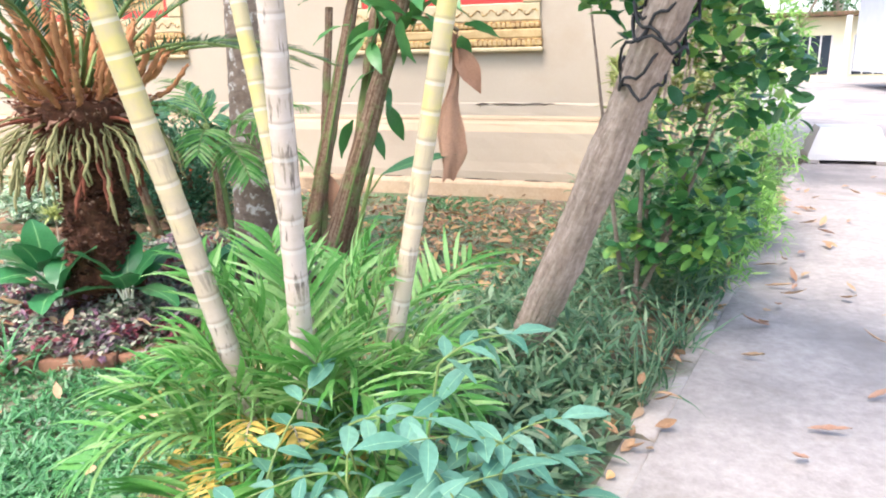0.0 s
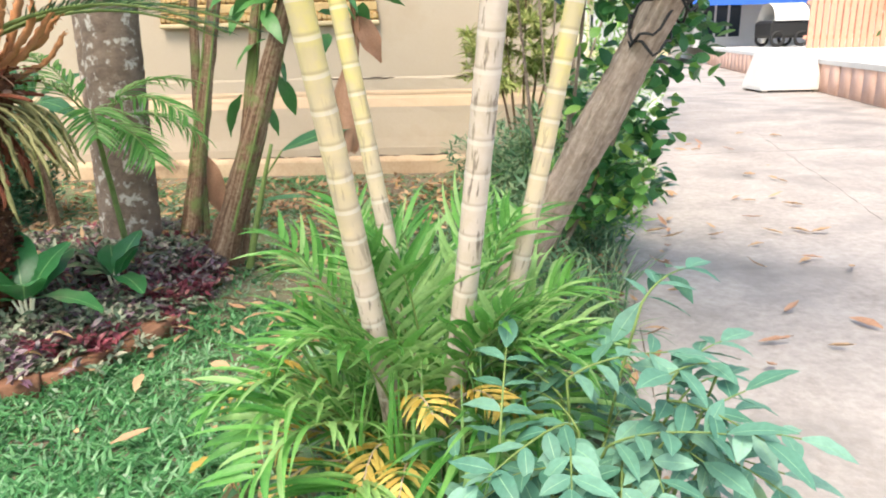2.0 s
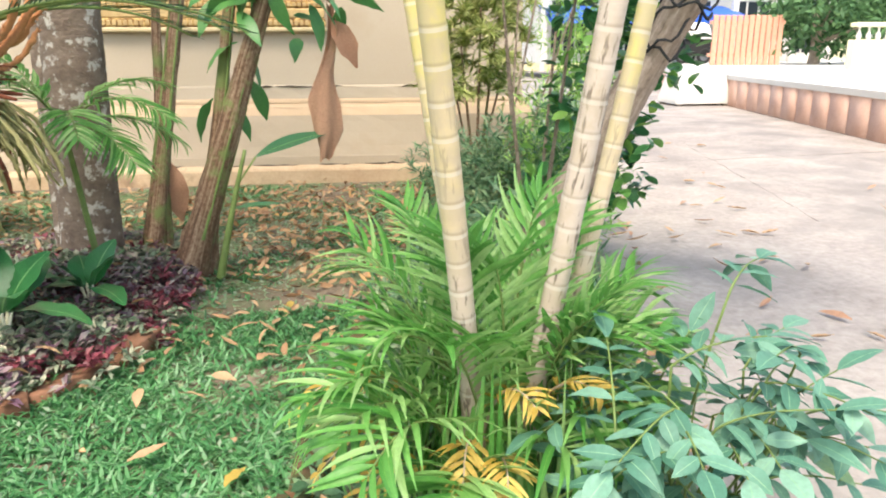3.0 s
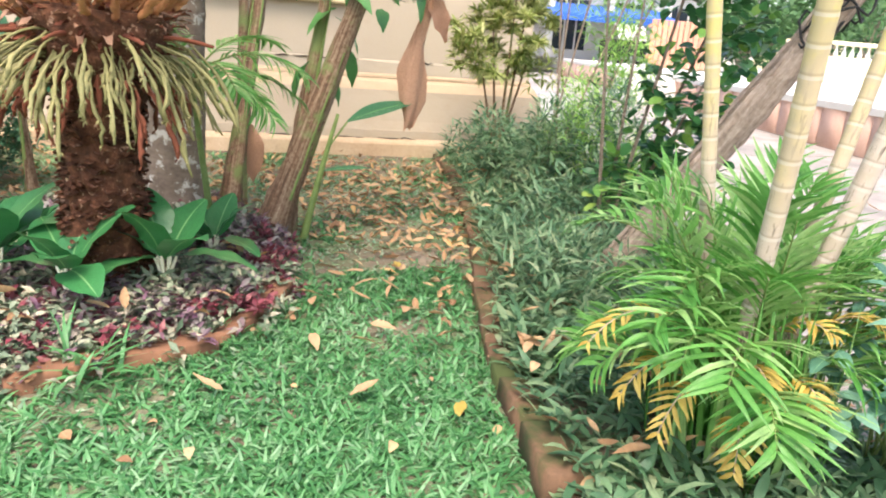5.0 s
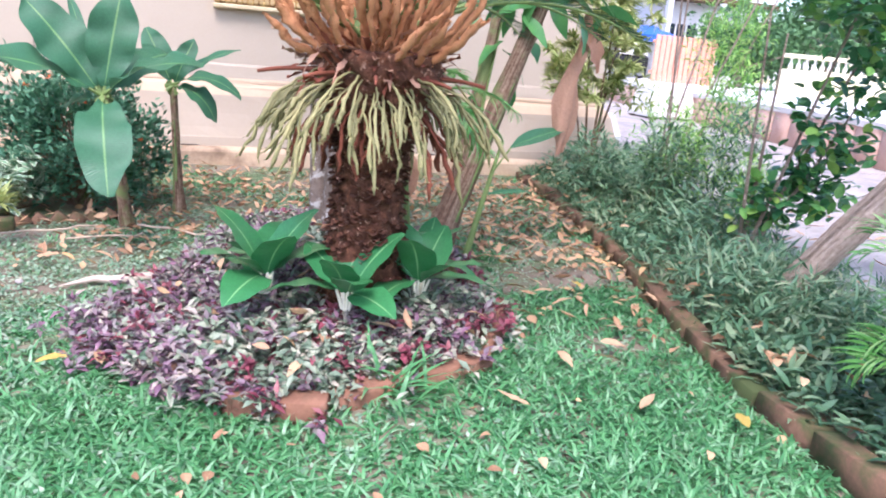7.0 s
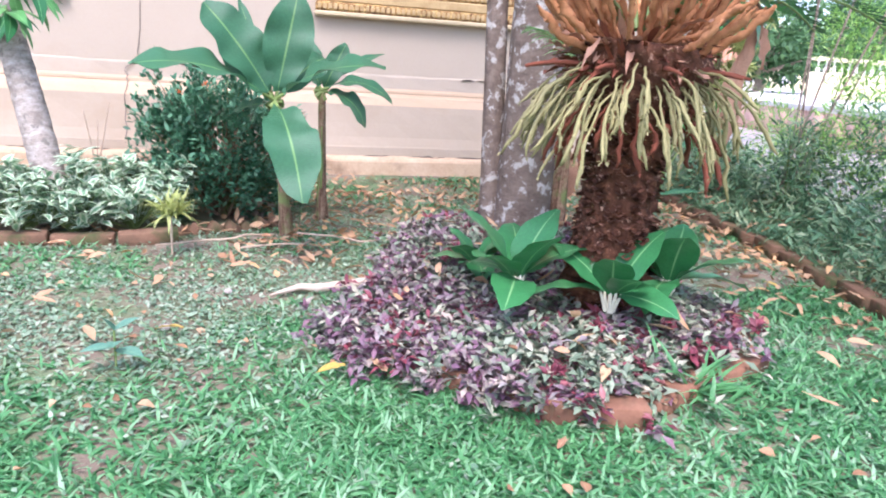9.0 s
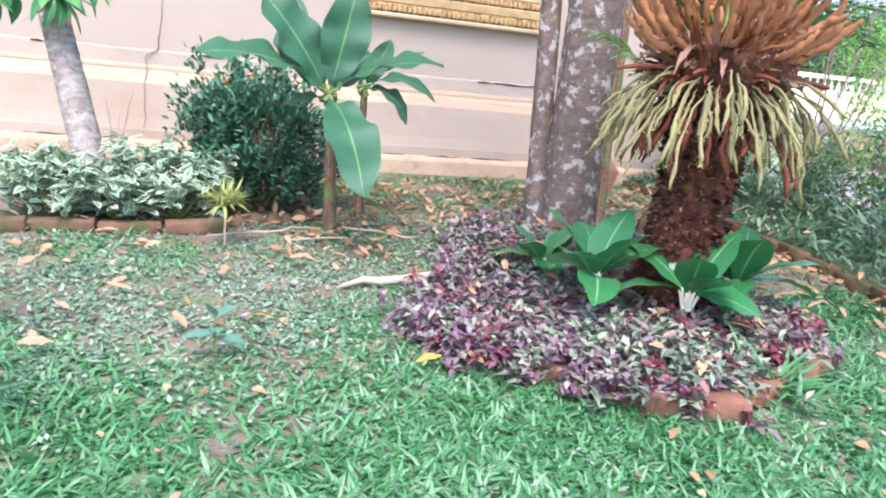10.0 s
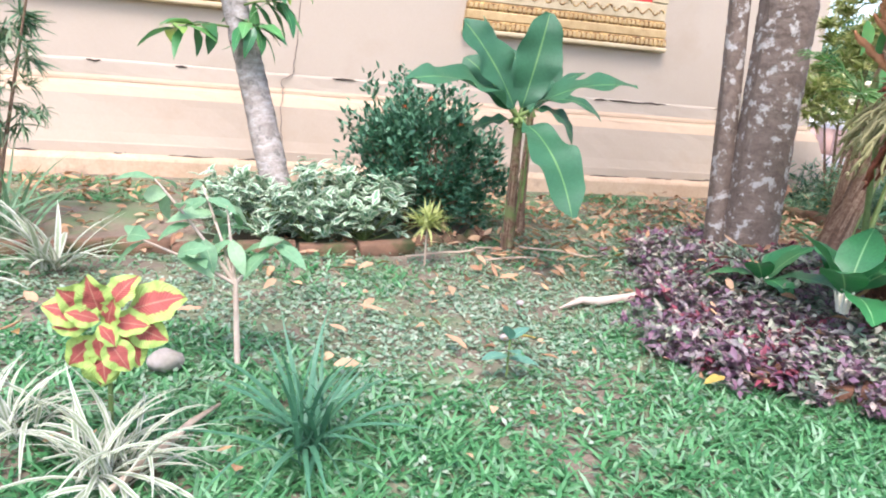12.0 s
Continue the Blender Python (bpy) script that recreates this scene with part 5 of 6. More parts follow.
# ---- big-leaved bed plants ----
def aglaonema(at, heading, size, count):
    root = thing("broad_bed_plant", at, "low plant with glossy dark green paddle leaves on white stalks", "plant", "paddle-leaved plants in the bed")
    for i in range(count):
        a = heading + (i / count) * 6.283 + rng.normal() * 0.2
        lift = 2.4 if i % 3 == 0 else (1.1 if i % 3 == 1 else 0.25)
        o = np.array((math.cos(a), math.sin(a), lift))
        stalk = arc(np.array(at) + np.array((math.cos(a), math.sin(a), 0)) * 0.015, o * (0.32, 0.32, 1) + UP * 0.8, 0.075 * size, 0.25, 7)
        lf = part("leaf", leaves(Geo(), stalk[-1] - unit(o) * 0.01, o, UP * 1.0 - np.array((math.cos(a), math.sin(a), 0)) * 0.5 + rng.normal(size=3) * 0.15, 0.26 * size * rng.uniform(0.85, 1.1), 0.14 * size, 0.75, "paddle", 12, 0.16, wave=0.035), L_DIEFF, root)
        part("stalk", tube(Geo(), stalk, np.linspace(0.009, 0.005, 7), 6), M_WHITESTEM, lf)


aglaonema((-3.49, 4.34, 0.2), 0.4, 1.25, 8)
aglaonema((-3.18, 4.13, 0.2), 1.2, 1.12, 7)
aglaonema((-2.86, 4.25, 0.2), 2.1, 1.2, 8)
aglaonema((-2.72, 4.75, 0.15), 0.9, 0.95, 7)
aglaonema((-3.5, 4.8, 0.15), 0.1, 0.9, 7)
young = thing("young_palm", (-2.72, 5.0, 0.0), "young palm with arching green feather fronds", "palm")
part("stem", tube(Geo(), np.linspace((-2.72, 5.0, 0), (-2.82, 5.0, 0.92), 12), np.linspace(0.02, 0.012, 12), 8, 0, 0.04), M_GREENSTEM, young)
for d, ln, bd in (((0.75, -0.25, 1.0), 0.62, 1.7), ((-0.2, -0.6, 1.2), 0.55, 1.5), ((0.5, 0.5, 1.1), 0.6, 1.5), ((0.35, -0.7, 0.8), 0.55, 1.6), ((-0.5, 0.2, 1.2), 0.55, 1.2), ((0.9, 0.1, 0.6), 0.55, 1.4), ((0.6, -0.4, 0.3), 0.5, 1.3)):
    frond("frond", young, (-2.82, 5.0, 0.9), d, ln, bd, 0.19, 0.016, L_ARECA, 22, rise=0.15, first=0.3)

# ---- tall palm trunks ----
def palm_trunk(name, at, c, r0, r1, height, mat, label, fronds):
    root = thing(name, (*at, 0), label, "palm")
    n = 130
    z = np.linspace(0, height, n)
    p = np.column_stack([at[0] + (c[0] - at[0]) * z / 2, at[1] + (c[1] - at[1]) * z / 2, z])
    r = r0 + (r1 - r0) * (1 - np.exp(-z * 1.6))
    r = r * (1 + 0.018 * ((z * 15) % 1 < 0.25)) + 0.05 * r0 * np.exp(-z * 6)
    part("trunk", tube(Geo(), p, r, 26, 0, 0.012), mat, root)
    for k in range(fronds):
        a = k * 6.283 / fronds + 0.3
        frond("frond", root, p[-1] - UP * 0.05, (math.cos(a), math.sin(a), 0.9), 2.0, 1.7, 0.45, 0.03, L_DARKLEAF, 30, rise=0.1, first=0.2, stem_r=0.018)
    return root


palm_trunk("tall_palm", (-2.983, 5.587), (-2.942, 5.653), 0.165, 0.152, 4.6, M_PALMBARK, "tall palm with a brown trunk blotched by pale lichen", 7)
palm_trunk("slender_palm", (-3.137, 5.66), (-3.175, 5.81), 0.068, 0.058, 4.0, M_PALMBARK, "slender lichened palm trunk beside the thick one", 5)

# ---- heliconia stems in the middle ----
heli = thing("heliconia", (-2.465, 5.56, 0), "brown-sheathed leaning heliconia stems with dark leaves", "plant")


def stem_line(name, parent, pts, r0, r1, mat, strips=5):
    st = part(name, tube(Geo(), pts, np.linspace(r0, r1, len(pts)) * (1 + 0.55 * np.exp(-np.arange(len(pts)) / 2.5)), 14, 0, 0.07), mat, parent)
    for k in range(strips):
        i = rng.integers(0, len(pts) // 2)
        a = rng.random() * 6.3
        o = np.array((math.cos(a), math.sin(a), 0)) * r0 * 0.95
        seg = pts[i:i + len(pts) // 2] + o * np.linspace(1, 0.75, len(pts[i:i + len(pts) // 2]))[:, None]
        part("sheath_strip", tube(Geo(), seg, np.linspace(0.012, 0.004, len(seg)), 5, 0, 0.2), M_BROWNSTEM if k % 2 else M_GREENSTEM, st)


stem_line("stem", heli, trunk_line((-2.465, 5.562), (-1.756, 5.53), 1.75, 24), 0.078, 0.042, M_BROWNSTEM, 6)
stem_line("stem", heli, trunk_line((-2.38, 5.63), (-2.05, 5.7), 1.7, 24), 0.05, 0.028, M_BROWNSTEM, 3)
stem_line("stem", heli, trunk_line((-2.717, 5.72), (-2.435, 6.206), 2.0, 24), 0.055, 0.036, M_BROWNSTEM, 4)
stem_line("stem", heli, trunk_line((-2.64, 5.8), (-2.6, 6.1), 1.7, 24), 0.035, 0.025, M_BROWNSTEM, 2)
BROADL = [((-1.95, 5.73, 1.62), (-0.6, -0.3, -0.4), 0.34), ((-1.92, 5.72, 1.6), (0.7, -0.2, -0.1), 0.4), ((-1.9, 5.7, 1.7), (0.3, -0.5, 0.5), 0.4), ((-1.98, 5.76, 1.66), (-0.3, 0.4, 0.2), 0.35), ((-2.0, 5.7, 1.5), (-0.8, -0.2, 0.1), 0.3),
          ((-1.9, 5.72, 1.68), (0.5, 0.3, 0.1), 0.42), ((-1.93, 5.7, 1.6), (0.1, -0.4, -0.7), 0.3), ((-2.56, 6.4, 1.75), (-0.5, -0.3, 0.2), 0.34), ((-2.55, 6.4, 1.8), (0.5, -0.4, 0.0), 0.36), ((-2.56, 6.42, 1.9), (0.1, -0.3, 0.7), 0.4),
          ((-2.15, 5.85, 1.25), (0.5, -0.3, -0.3), 0.26), ((-2.15, 5.85, 1.3), (-0.6, -0.3, -0.2), 0.25), ((-2.1, 5.86, 1.1), (0.4, 0.0, -0.8), 0.28), ((-2.3, 5.8, 1.0), (-0.5, 0.1, -0.6), 0.26), ((-2.2, 5.84, 0.95), (0.5, -0.2, -0.6), 0.22)]
for p, d, ln in BROADL:
    p = np.array(p) + ((0.05, -0.19, 0) if p[1] < 6 else (0.07, -0.3, 0))
    leaf = part("leaf", leaves(Geo(), p, d, UP + rng.normal(size=3) * 0.2, ln, ln * 0.32, 0.9, "leaf", 9, 0.2, wave=0.05), L_DARKLEAF, heli)
for k in range(40):
    p = np.array((-1.89, 5.53, 1.7)) + rng.normal(size=3) * (0.26, 0.18, 0.18)
    part("leaf", leaves(Geo(), p, rng.normal(size=3) * (1, 1, 0.5) - UP * 0.3, UP + rng.normal(size=3) * 0.3, 0.26, 0.085, 0.7, "leaf", 7, 0.2, wave=0.05), L_DARKLEAF, heli)
# the hanging dried leaf
g = Geo()
n, m = 26, 9
t, s = np.linspace(0, 1, n)[:, None], np.linspace(-1, 1, m)[None]
wid = np.interp(t, [0, 0.25, 0.45, 0.62, 0.8, 0.93, 1], [0.018, 0.03, 0.05, 0.095, 0.085, 0.045, 0.035])
vx = -1.588 - 0.07 * t + 0.02 * np.sin(t * 9) + s * wid
vy = 5.63 + 0.04 * t + 0.035 * np.cos(s * 2.6 + t * 5) + 0.012 * np.sin(s * 9 + t * 13)
vz = 1.5 - 0.86 * t + 0.012 * np.sin(s * 5 + t * 9)
vv = np.stack(np.broadcast_arrays(vx, vy, vz), -1).reshape(-1, 3)
k = np.arange(n * m).reshape(n, m)
q = np.stack([k[:-1, :-1], k[:-1, 1:], k[1:, 1:], k[1:, :-1]], -1).reshape(-1, 4)
g.add(vv, q, np.stack(np.broadcast_arrays((s + 1) / 2, t), -1).reshape(-1, 2))
leaves(g, (-1.58, 5.62, 1.42), (0.5, 0.0, -0.85), (0.3, -1, 0.3), 0.3, 0.13, 0.4, "leaf", 8, 0.3, wave=0.1)
part("dried_leaf", g, L_DEAD, heli, "large crumpled tan dried leaf hanging down")
tube_top = Geo()
tube(tube_top, arc((-1.9, 5.54, 1.56), (0.8, 0.2, 0.35), 0.36, 1.0, 8), 0.012, 6)
part("leaf_stalk", tube_top, M_BROWNSTEM, heli)
part("dried_leaf", leaves(Geo(), (-2.6, 5.9, 0.62), (0.15, -0.1, -1), (0.2, -1, 0.1), 0.4, 0.16, 0.5, "leaf", 8, 0.4, wave=0.12), L_DEAD, heli, "tan dried leaf hanging beside the stem")

stalk = thing("ginger_shoot", (-2.27, 5.48, 0), "slender green shoot with two long pointed leaves", "plant")
sp = arc((-2.27, 5.48, 0), (0.22, 0.05, 1), 0.75, 0.25, 12)
part("stem", tube(Geo(), sp, np.linspace(0.024, 0.01, 12), 8), M_GREENSTEM, stalk)
part("leaf", leaves(Geo(), (-2.03, 5.525, 0.685), (0.4, 0.11, 0.18), UP - np.array((0.2, 0.5, 0)), 0.47, 0.135, 0.35, "leaf", 10, 0.15), L_BANANA, stalk)
part("leaf_stalk", tube(Geo(), np.linspace(sp[8], (-2.03, 5.525, 0.685), 6), 0.006, 5), M_GREENSTEM, stalk)
part("leaf", leaves(Geo(), sp[6], (0.6, -0.1, 0.15), UP - np.array((0, 0.4, 0)), 0.3, 0.05, 0.3, "leaf", 8, 0.2), L_BANANA, stalk)

# ---- banana plant by the wall ----
bana = thing("banana_plant", (-4.28, 6.12, 0), "young banana plant with broad blue-green leaves", "banana plant")
crown = np.array((-4.36, 5.95, 0.8))
stem_line("stem", bana, np.linspace((-4.28, 6.12, -0.02), crown + (0.01, 0.0, 0.02), 20), 0.034, 0.024, M_BROWNSTEM, 4)


def banana_leaf(start, tip, wide, up, bend, parent):
    d = np.array(tip) - np.array(start)
    ln = np.linalg.norm(d) * (1 + bend * bend / 24)
    up = np.array(up, float)
    side = unit(np.cross(unit(d), up))
    nrm = np.cross(side, unit(d))
    way = unit(d) * math.cos(bend / 2) + nrm * math.sin(bend / 2)
    stalk_end = np.array(start) + way * ln * 0.12
    lf = part("leaf", leaves(Geo(), stalk_end, unit(np.array(tip) - stalk_end) * math.cos(bend / 2) + nrm * math.sin(bend / 2), up, ln * 0.9, wide * 1.4, bend, "banana", 26, 0.22, wave=0.09), L_BANANA, parent)
    part("leaf_stalk", tube(Geo(), np.linspace(np.array(start) - unit(d) * 0.05, stalk_end, 6), np.linspace(0.016, 0.009, 6), 7), M_GREENSTEM, lf)


BL = [((-4.24, 5.94, 1.38), 0.19, (0.0, -1.0, 0.15), 0.25), ((-4.72, 5.95, 1.3), 0.2, (0.5, -1.0, 0.5), 0.45), ((-5.06, 5.7, 0.97), 0.2, (-0.1, -0.4, 1.0), 0.9), ((-3.8, 5.66, 1.02), 0.17, (0.1, -0.4, 1.0), 0.9),
      ((-4.25, 5.35, 0.36), 0.2, (0.1, -1.0, 0.7), 0.95), ((-4.62, 6.2, 1.12), 0.16, (-0.2, -0.7, 0.8), 0.6), ((-4.05, 6.35, 1.05), 0.15, (0.2, -0.6, 0.8), 0.9), ((-4.6, 6.05, 0.72), 0.08, (0, -0.5, 1), 0.6), ((-4.55, 6.15, 1.35), 0.05, (0.4, -1, 0.3), 0.1)]
for tip, wide, up, bend in BL:
    banana_leaf(crown, tip, wide, up, bend, bana)
pup = thing("banana_pup", (-4.02, 6.62, 0), "smaller banana shoot with torn drooping leaves", "banana plant")
stem_line("stem", pup, np.linspace((-4.02, 6.62, -0.02), (-4.04, 6.55, 0.86), 16), 0.032, 0.02, M_BROWNSTEM, 3)
for tip, wide, up, bend in (((-3.78, 6.45, 0.62), 0.12, (0.4, -0.6, 0.8), 1.7), ((-3.6, 6.4, 0.78), 0.1, (0.3, -0.5, 0.8), 1.6), ((-3.62, 6.7, 1.1), 0.05, (0.2, -0.4, 1), 0.8), ((-4.2, 6.6, 1.2), 0.12, (0, -0.8, 0.4), 0.5), ((-3.9, 6.5, 1.15), 0.1, (0, -0.8, 0.4), 0.6)):
    banana_leaf((-4.04, 6.55, 0.84), tip, wide, up, bend, pup)

# ---- dark bush, variegated shrubs, small tree ----
bush = thing("ixora_bush", (-4.68, 6.8, 0), "rounded dark green bush with a few orange flowers", "bush")
g, tw = Geo(), Geo()
for i in range(240):
    a, h = rng.random() * 6.3, rng.random() ** 0.8
    tip = np.array((-4.68 + math.cos(a) * 0.58 * math.sqrt(max(0.12, 1 - (h - 0.4) ** 2 * 2.5)) * rng.uniform(0.35, 1.06), 6.8 + math.sin(a) * 0.42 * rng.uniform(0.4, 1.05), 0.08 + h * 0.68 + rng.normal() * 0.07 + (0.14 if i % 9 == 0 and h > 0.55 else 0)))
    foot = np.array((-4.68 + rng.normal() * 0.06, 6.8 + rng.normal() * 0.06, 0))
    pts = np.linspace(foot, tip, 7) + np.outer(np.sin(np.linspace(0, 3.1, 7)), (0, 0, 0.06))
    tube(tw, pts, np.linspace(0.006, 0.002, 7), 4)
    n = 40
    q = tip + rng.normal(size=(n, 3)) * (0.035, 0.035, 0.06)
    leaves(g, q, unit(tip - (-4.68, 6.8, 0.3)) * 0.6 + around(n, -10, 70), UP + rng.normal(size=(n, 3)) * 0.4, rng.uniform(0.04, 0.065, n), rng.uniform(0.018, 0.028, n), 0.4, "leaf", 3, 0.2)
part("twig", tw, M_BROWNSTEM, bush)
part("foliage", g, L_BUSH, bush)
for p in ((-4.25, 6.55, 0.48), (-4.2, 6.6, 0.42), (-4.55, 6.42, 0.72), (-4.9, 6.5, 0.8), (-4.75, 6.45, 0.86)):
    part("flower", leaves(Geo(), np.tile(p, (14, 1)), around(14, -10, 70), UP, 0.025, 0.012, 0.4, "leaf", 2), L_FLOWER, bush)

for i, (vx, vy, h, n) in enumerate([(-5.92, 6.36, 0.34, 240), (-5.72, 6.22, 0.3, 230), (-5.48, 6.2, 0.26, 220), (-5.15, 6.25, 0.3, 220), (-5.05, 6.5, 0.36, 200), (-5.4, 6.45, 0.4, 160)]):
    root = thing("variegated_shrub", (vx, vy, 0), "low shrub with white-edged grey-green leaves", "shrub", "white-edged shrubs in the back bed")
    tw, g = Geo(), Geo()
    for k in range(n // 6):
        a = rng.random() * 6.3
        tip = np.array((vx + math.cos(a) * rng.uniform(0.03, 0.22), vy + math.sin(a) * rng.uniform(0.03, 0.2), h * rng.uniform(0.22, 0.95)))
        pts = np.linspace((vx, vy, 0), tip, 6)
        tube(tw, pts, 0.004, 4)
        m = 11
        leaves(g, np.tile(tip, (m, 1)) + rng.normal(size=(m, 3)) * (0.015, 0.015, 0.03), around(m, 0, 60), UP + rng.normal(size=(m, 3)) * 0.3, rng.uniform(0.07, 0.12, m), rng.uniform(0.034, 0.048, m), 0.6, "leaf", 4, 0.2)
    part("twig", tw, M_GREENSTEM, root)
    part("foliage", g, L_VARIEG, root)

tree = thing("small_tree", (-5.6, 6.48, 0), "slim leaning tree with pale ringed bark and drooping leaves", "tree")
pts = trunk_line((-5.6, 6.48), (-6.09, 6.92), 2.6, 90, 0.01)
part("trunk", tube(Geo(), pts, np.interp(pts[:, 2], [0, 0.2, 1.2, 2.6], [0.115, 0.092, 0.078, 0.05]) * (1 + 0.03 * ((pts[:, 2] * 22) % 1 < 0.35)), 18, 0, 0.02), M_GREYBARK, tree)
for i, (d, ln, z0) in enumerate([((-0.8, -0.5, 0.2), 0.42, 1.18), ((0.5, -0.5, 0.3), 0.35, 1.3), ((-0.3, -0.7, 0.5), 0.4, 1.5), ((0.7, -0.1, 0.4), 0.45, 1.45), ((-0.7, 0.2, 0.6), 0.5, 1.8), ((0.5, 0.5, 0.8), 0.6, 2.0), ((-0.2, -0.5, 0.8), 0.6, 2.3), ((0.2, 0.3, 1), 0.6, 2.5), ((0.25, -0.6, 0.1), 0.3, 1.22)]):
    o = [np.interp(z0, pts[:, 2], pts[:, j]) for j in range(3)]
    tp = arc(o, d, ln, 0.5, 8)
    tw = part("twig", tube(Geo(), tp, np.linspace(0.009, 0.004, 8), 5), M_GREENSTEM, tree)
    n = 12
    leaves_at = tp[rng.integers(3, 8, n)]
    part("foliage", leaves(Geo(), leaves_at, unit(d) * 0.5 + around(n, -60, 20), UP + rng.normal(size=(n, 3)) * 0.3, rng.uniform(0.18, 0.3, n), rng.uniform(0.06, 0.085, n), 0.8, "leaf", 7, 0.2, wave=0.04), L_DIEFF if i % 3 else L_DARKLEAF, tw)

# dry weed by the footing
weed = thing("dry_weed", (-5.85, 8.3, 0), "thin dry upright weed against the plinth", "weed")
for d in ((0.05, 0, 1), (0.2, 0, 1), (-0.15, 0, 1)):
    part("stem", tube(Geo(), arc((-5.72, 8.3, 0), d, rng.uniform(0.4, 0.6), 0.05, 8), 0.006, 5), M_STICK, weed)

# ---- near plants on the lawn ----
def rosette(name, at, label, count, length, wide, tilt, bend, mat, category, group="", spread=0.03, rows=7, stem=0.0):
    root = thing(name, at, label, category, group)
    p = np.tile(np.array(at) + UP * stem, (count, 1)) + rng.normal(size=(count, 3)) * (spread, spread, 0.3 * spread if stem else 0)
    for q in p:
        part("leaf", leaves(Geo(), q, around(1, *tilt), UP + rng.normal(size=3) * 0.2, rng.uniform(*length), rng.uniform(0.8, 1.15) * wide, rng.uniform(*bend), "lance", rows, 0.3), mat, root)
    if stem:
        part("stem", tube(Geo(), np.linspace(at, np.array(at) + UP * stem, 5), 0.006, 6), M_STICK, root)
    return root


rosette("long_grass_tuft", (-5.67, 3.86, 0), "dark green tuft of long narrow grass blades", 62, (0.26, 0.46), 0.016, (38, 88), (0.4, 1.8), L_BUSH, "grass", spread=0.035)
rosette("golden_spider_plant", (-4.9, 5.72, 0), "small plant with a head of narrow yellow-green leaves", 80, (0.11, 0.2), 0.018, (-10, 80), (0.5, 1.5), L_YELLOWGREEN, "plant", spread=0.025, stem=0.22)
rosette("pale_spider_plant", (-6.15, 3.8, 0), "spider plant with arching whitish striped leaves", 75, (0.2, 0.38), 0.014, (20, 80), (0.9, 2.2), L_SPIDER, "plant", spread=0.04)
rosette("pale_spider_plant", (-6.42, 4.05, 0), "spider plant with arching whitish striped leaves", 50, (0.2, 0.34), 0.014, (20, 80), (0.9, 2.0), L_SPIDER, "plant", spread=0.04)
rosette("striped_agave", (-6.68, 5.6, 0), "rosette of long arching white-striped leaves", 26, (0.3, 0.5), 0.034, (30, 80), (0.5, 1.4), L_SPIDER, "plant", spread=0.03)
rosette("striped_agave", (-6.95, 5.35, 0), "rosette of long arching white-striped leaves", 22, (0.3, 0.45), 0.03, (30, 80), (0.5, 1.4), L_SPIDER, "plant", spread=0.03)
rosette("grass_tuft", (-3.06, 3.72, 0.03), "bright green broad-bladed grass tuft beside the brick edging", 40, (0.14, 0.28), 0.017, (30, 85), (0.4, 1.5), L_GRASS, "grass", spread=0.04)
seedling = thing("seedling", (-4.95, 4.27, 0), "tiny seedling with round green leaves on bare soil", "seedling")
part("stem", tube(Geo(), np.linspace((-4.95, 4.27, 0), (-4.95, 4.27, 0.14), 5), 0.004, 5), M_GREENSTEM, seedling)
for p, d, ln in (((-4.95, 4.27, 0.14), (0.7, 0.2, 0.5), 0.09), ((-4.95, 4.27, 0.14), (-0.3, -0.3, 0.9), 0.08), ((-4.95, 4.27, 0.08), (-0.9, -0.2, 0.15), 0.11), ((-4.95, 4.27, 0.07), (0.8, -0.4, 0.1), 0.11), ((-4.95, 4.27, 0.1), (0.1, -0.8, 0.3), 0.08)):
    part("leaf", leaves(Geo(), p, d, UP, ln, ln * 0.62, 0.4, "leaf", 6, 0.15), L_BROAD, seedling)

coleus = thing("coleus", (-6.17, 3.96, 0), "coleus with dark red leaves edged in lime green", "plant")
part("stem", tube(Geo(), np.linspace((-6.17, 3.99, 0), (-6.165, 3.97, 0.36), 6), 0.007, 7), M_GREENSTEM, coleus)
for k in range(17):
    a, lv = k * 2.39996 + rng.normal() * 0.25, (k / 16) ** 0.7
    out = np.array((math.cos(a), 0.0, math.sin(a)))
    st = np.array((-6.165, 3.94 - 0.05 * (1 - lv), 0.345)) + out * (0.045 * lv + 0.006) + rng.normal(size=3) * 0.01
    ln = (0.06 + 0.055 * lv) * rng.uniform(0.9, 1.15)
    part("leaf", leaves(Geo(), st, out + np.array((0, -0.5 + 0.35 * lv, 0.05 - 0.35 * lv)) + rng.normal(size=3) * 0.12, np.array((0, -1.0, 0.7)) + rng.normal(size=3) * 0.25, ln * 1.1, ln * 0.88, rng.uniform(0.2, 0.8), "paddle", 14, 0.18, wave=0.09), L_COLEUS, coleus)

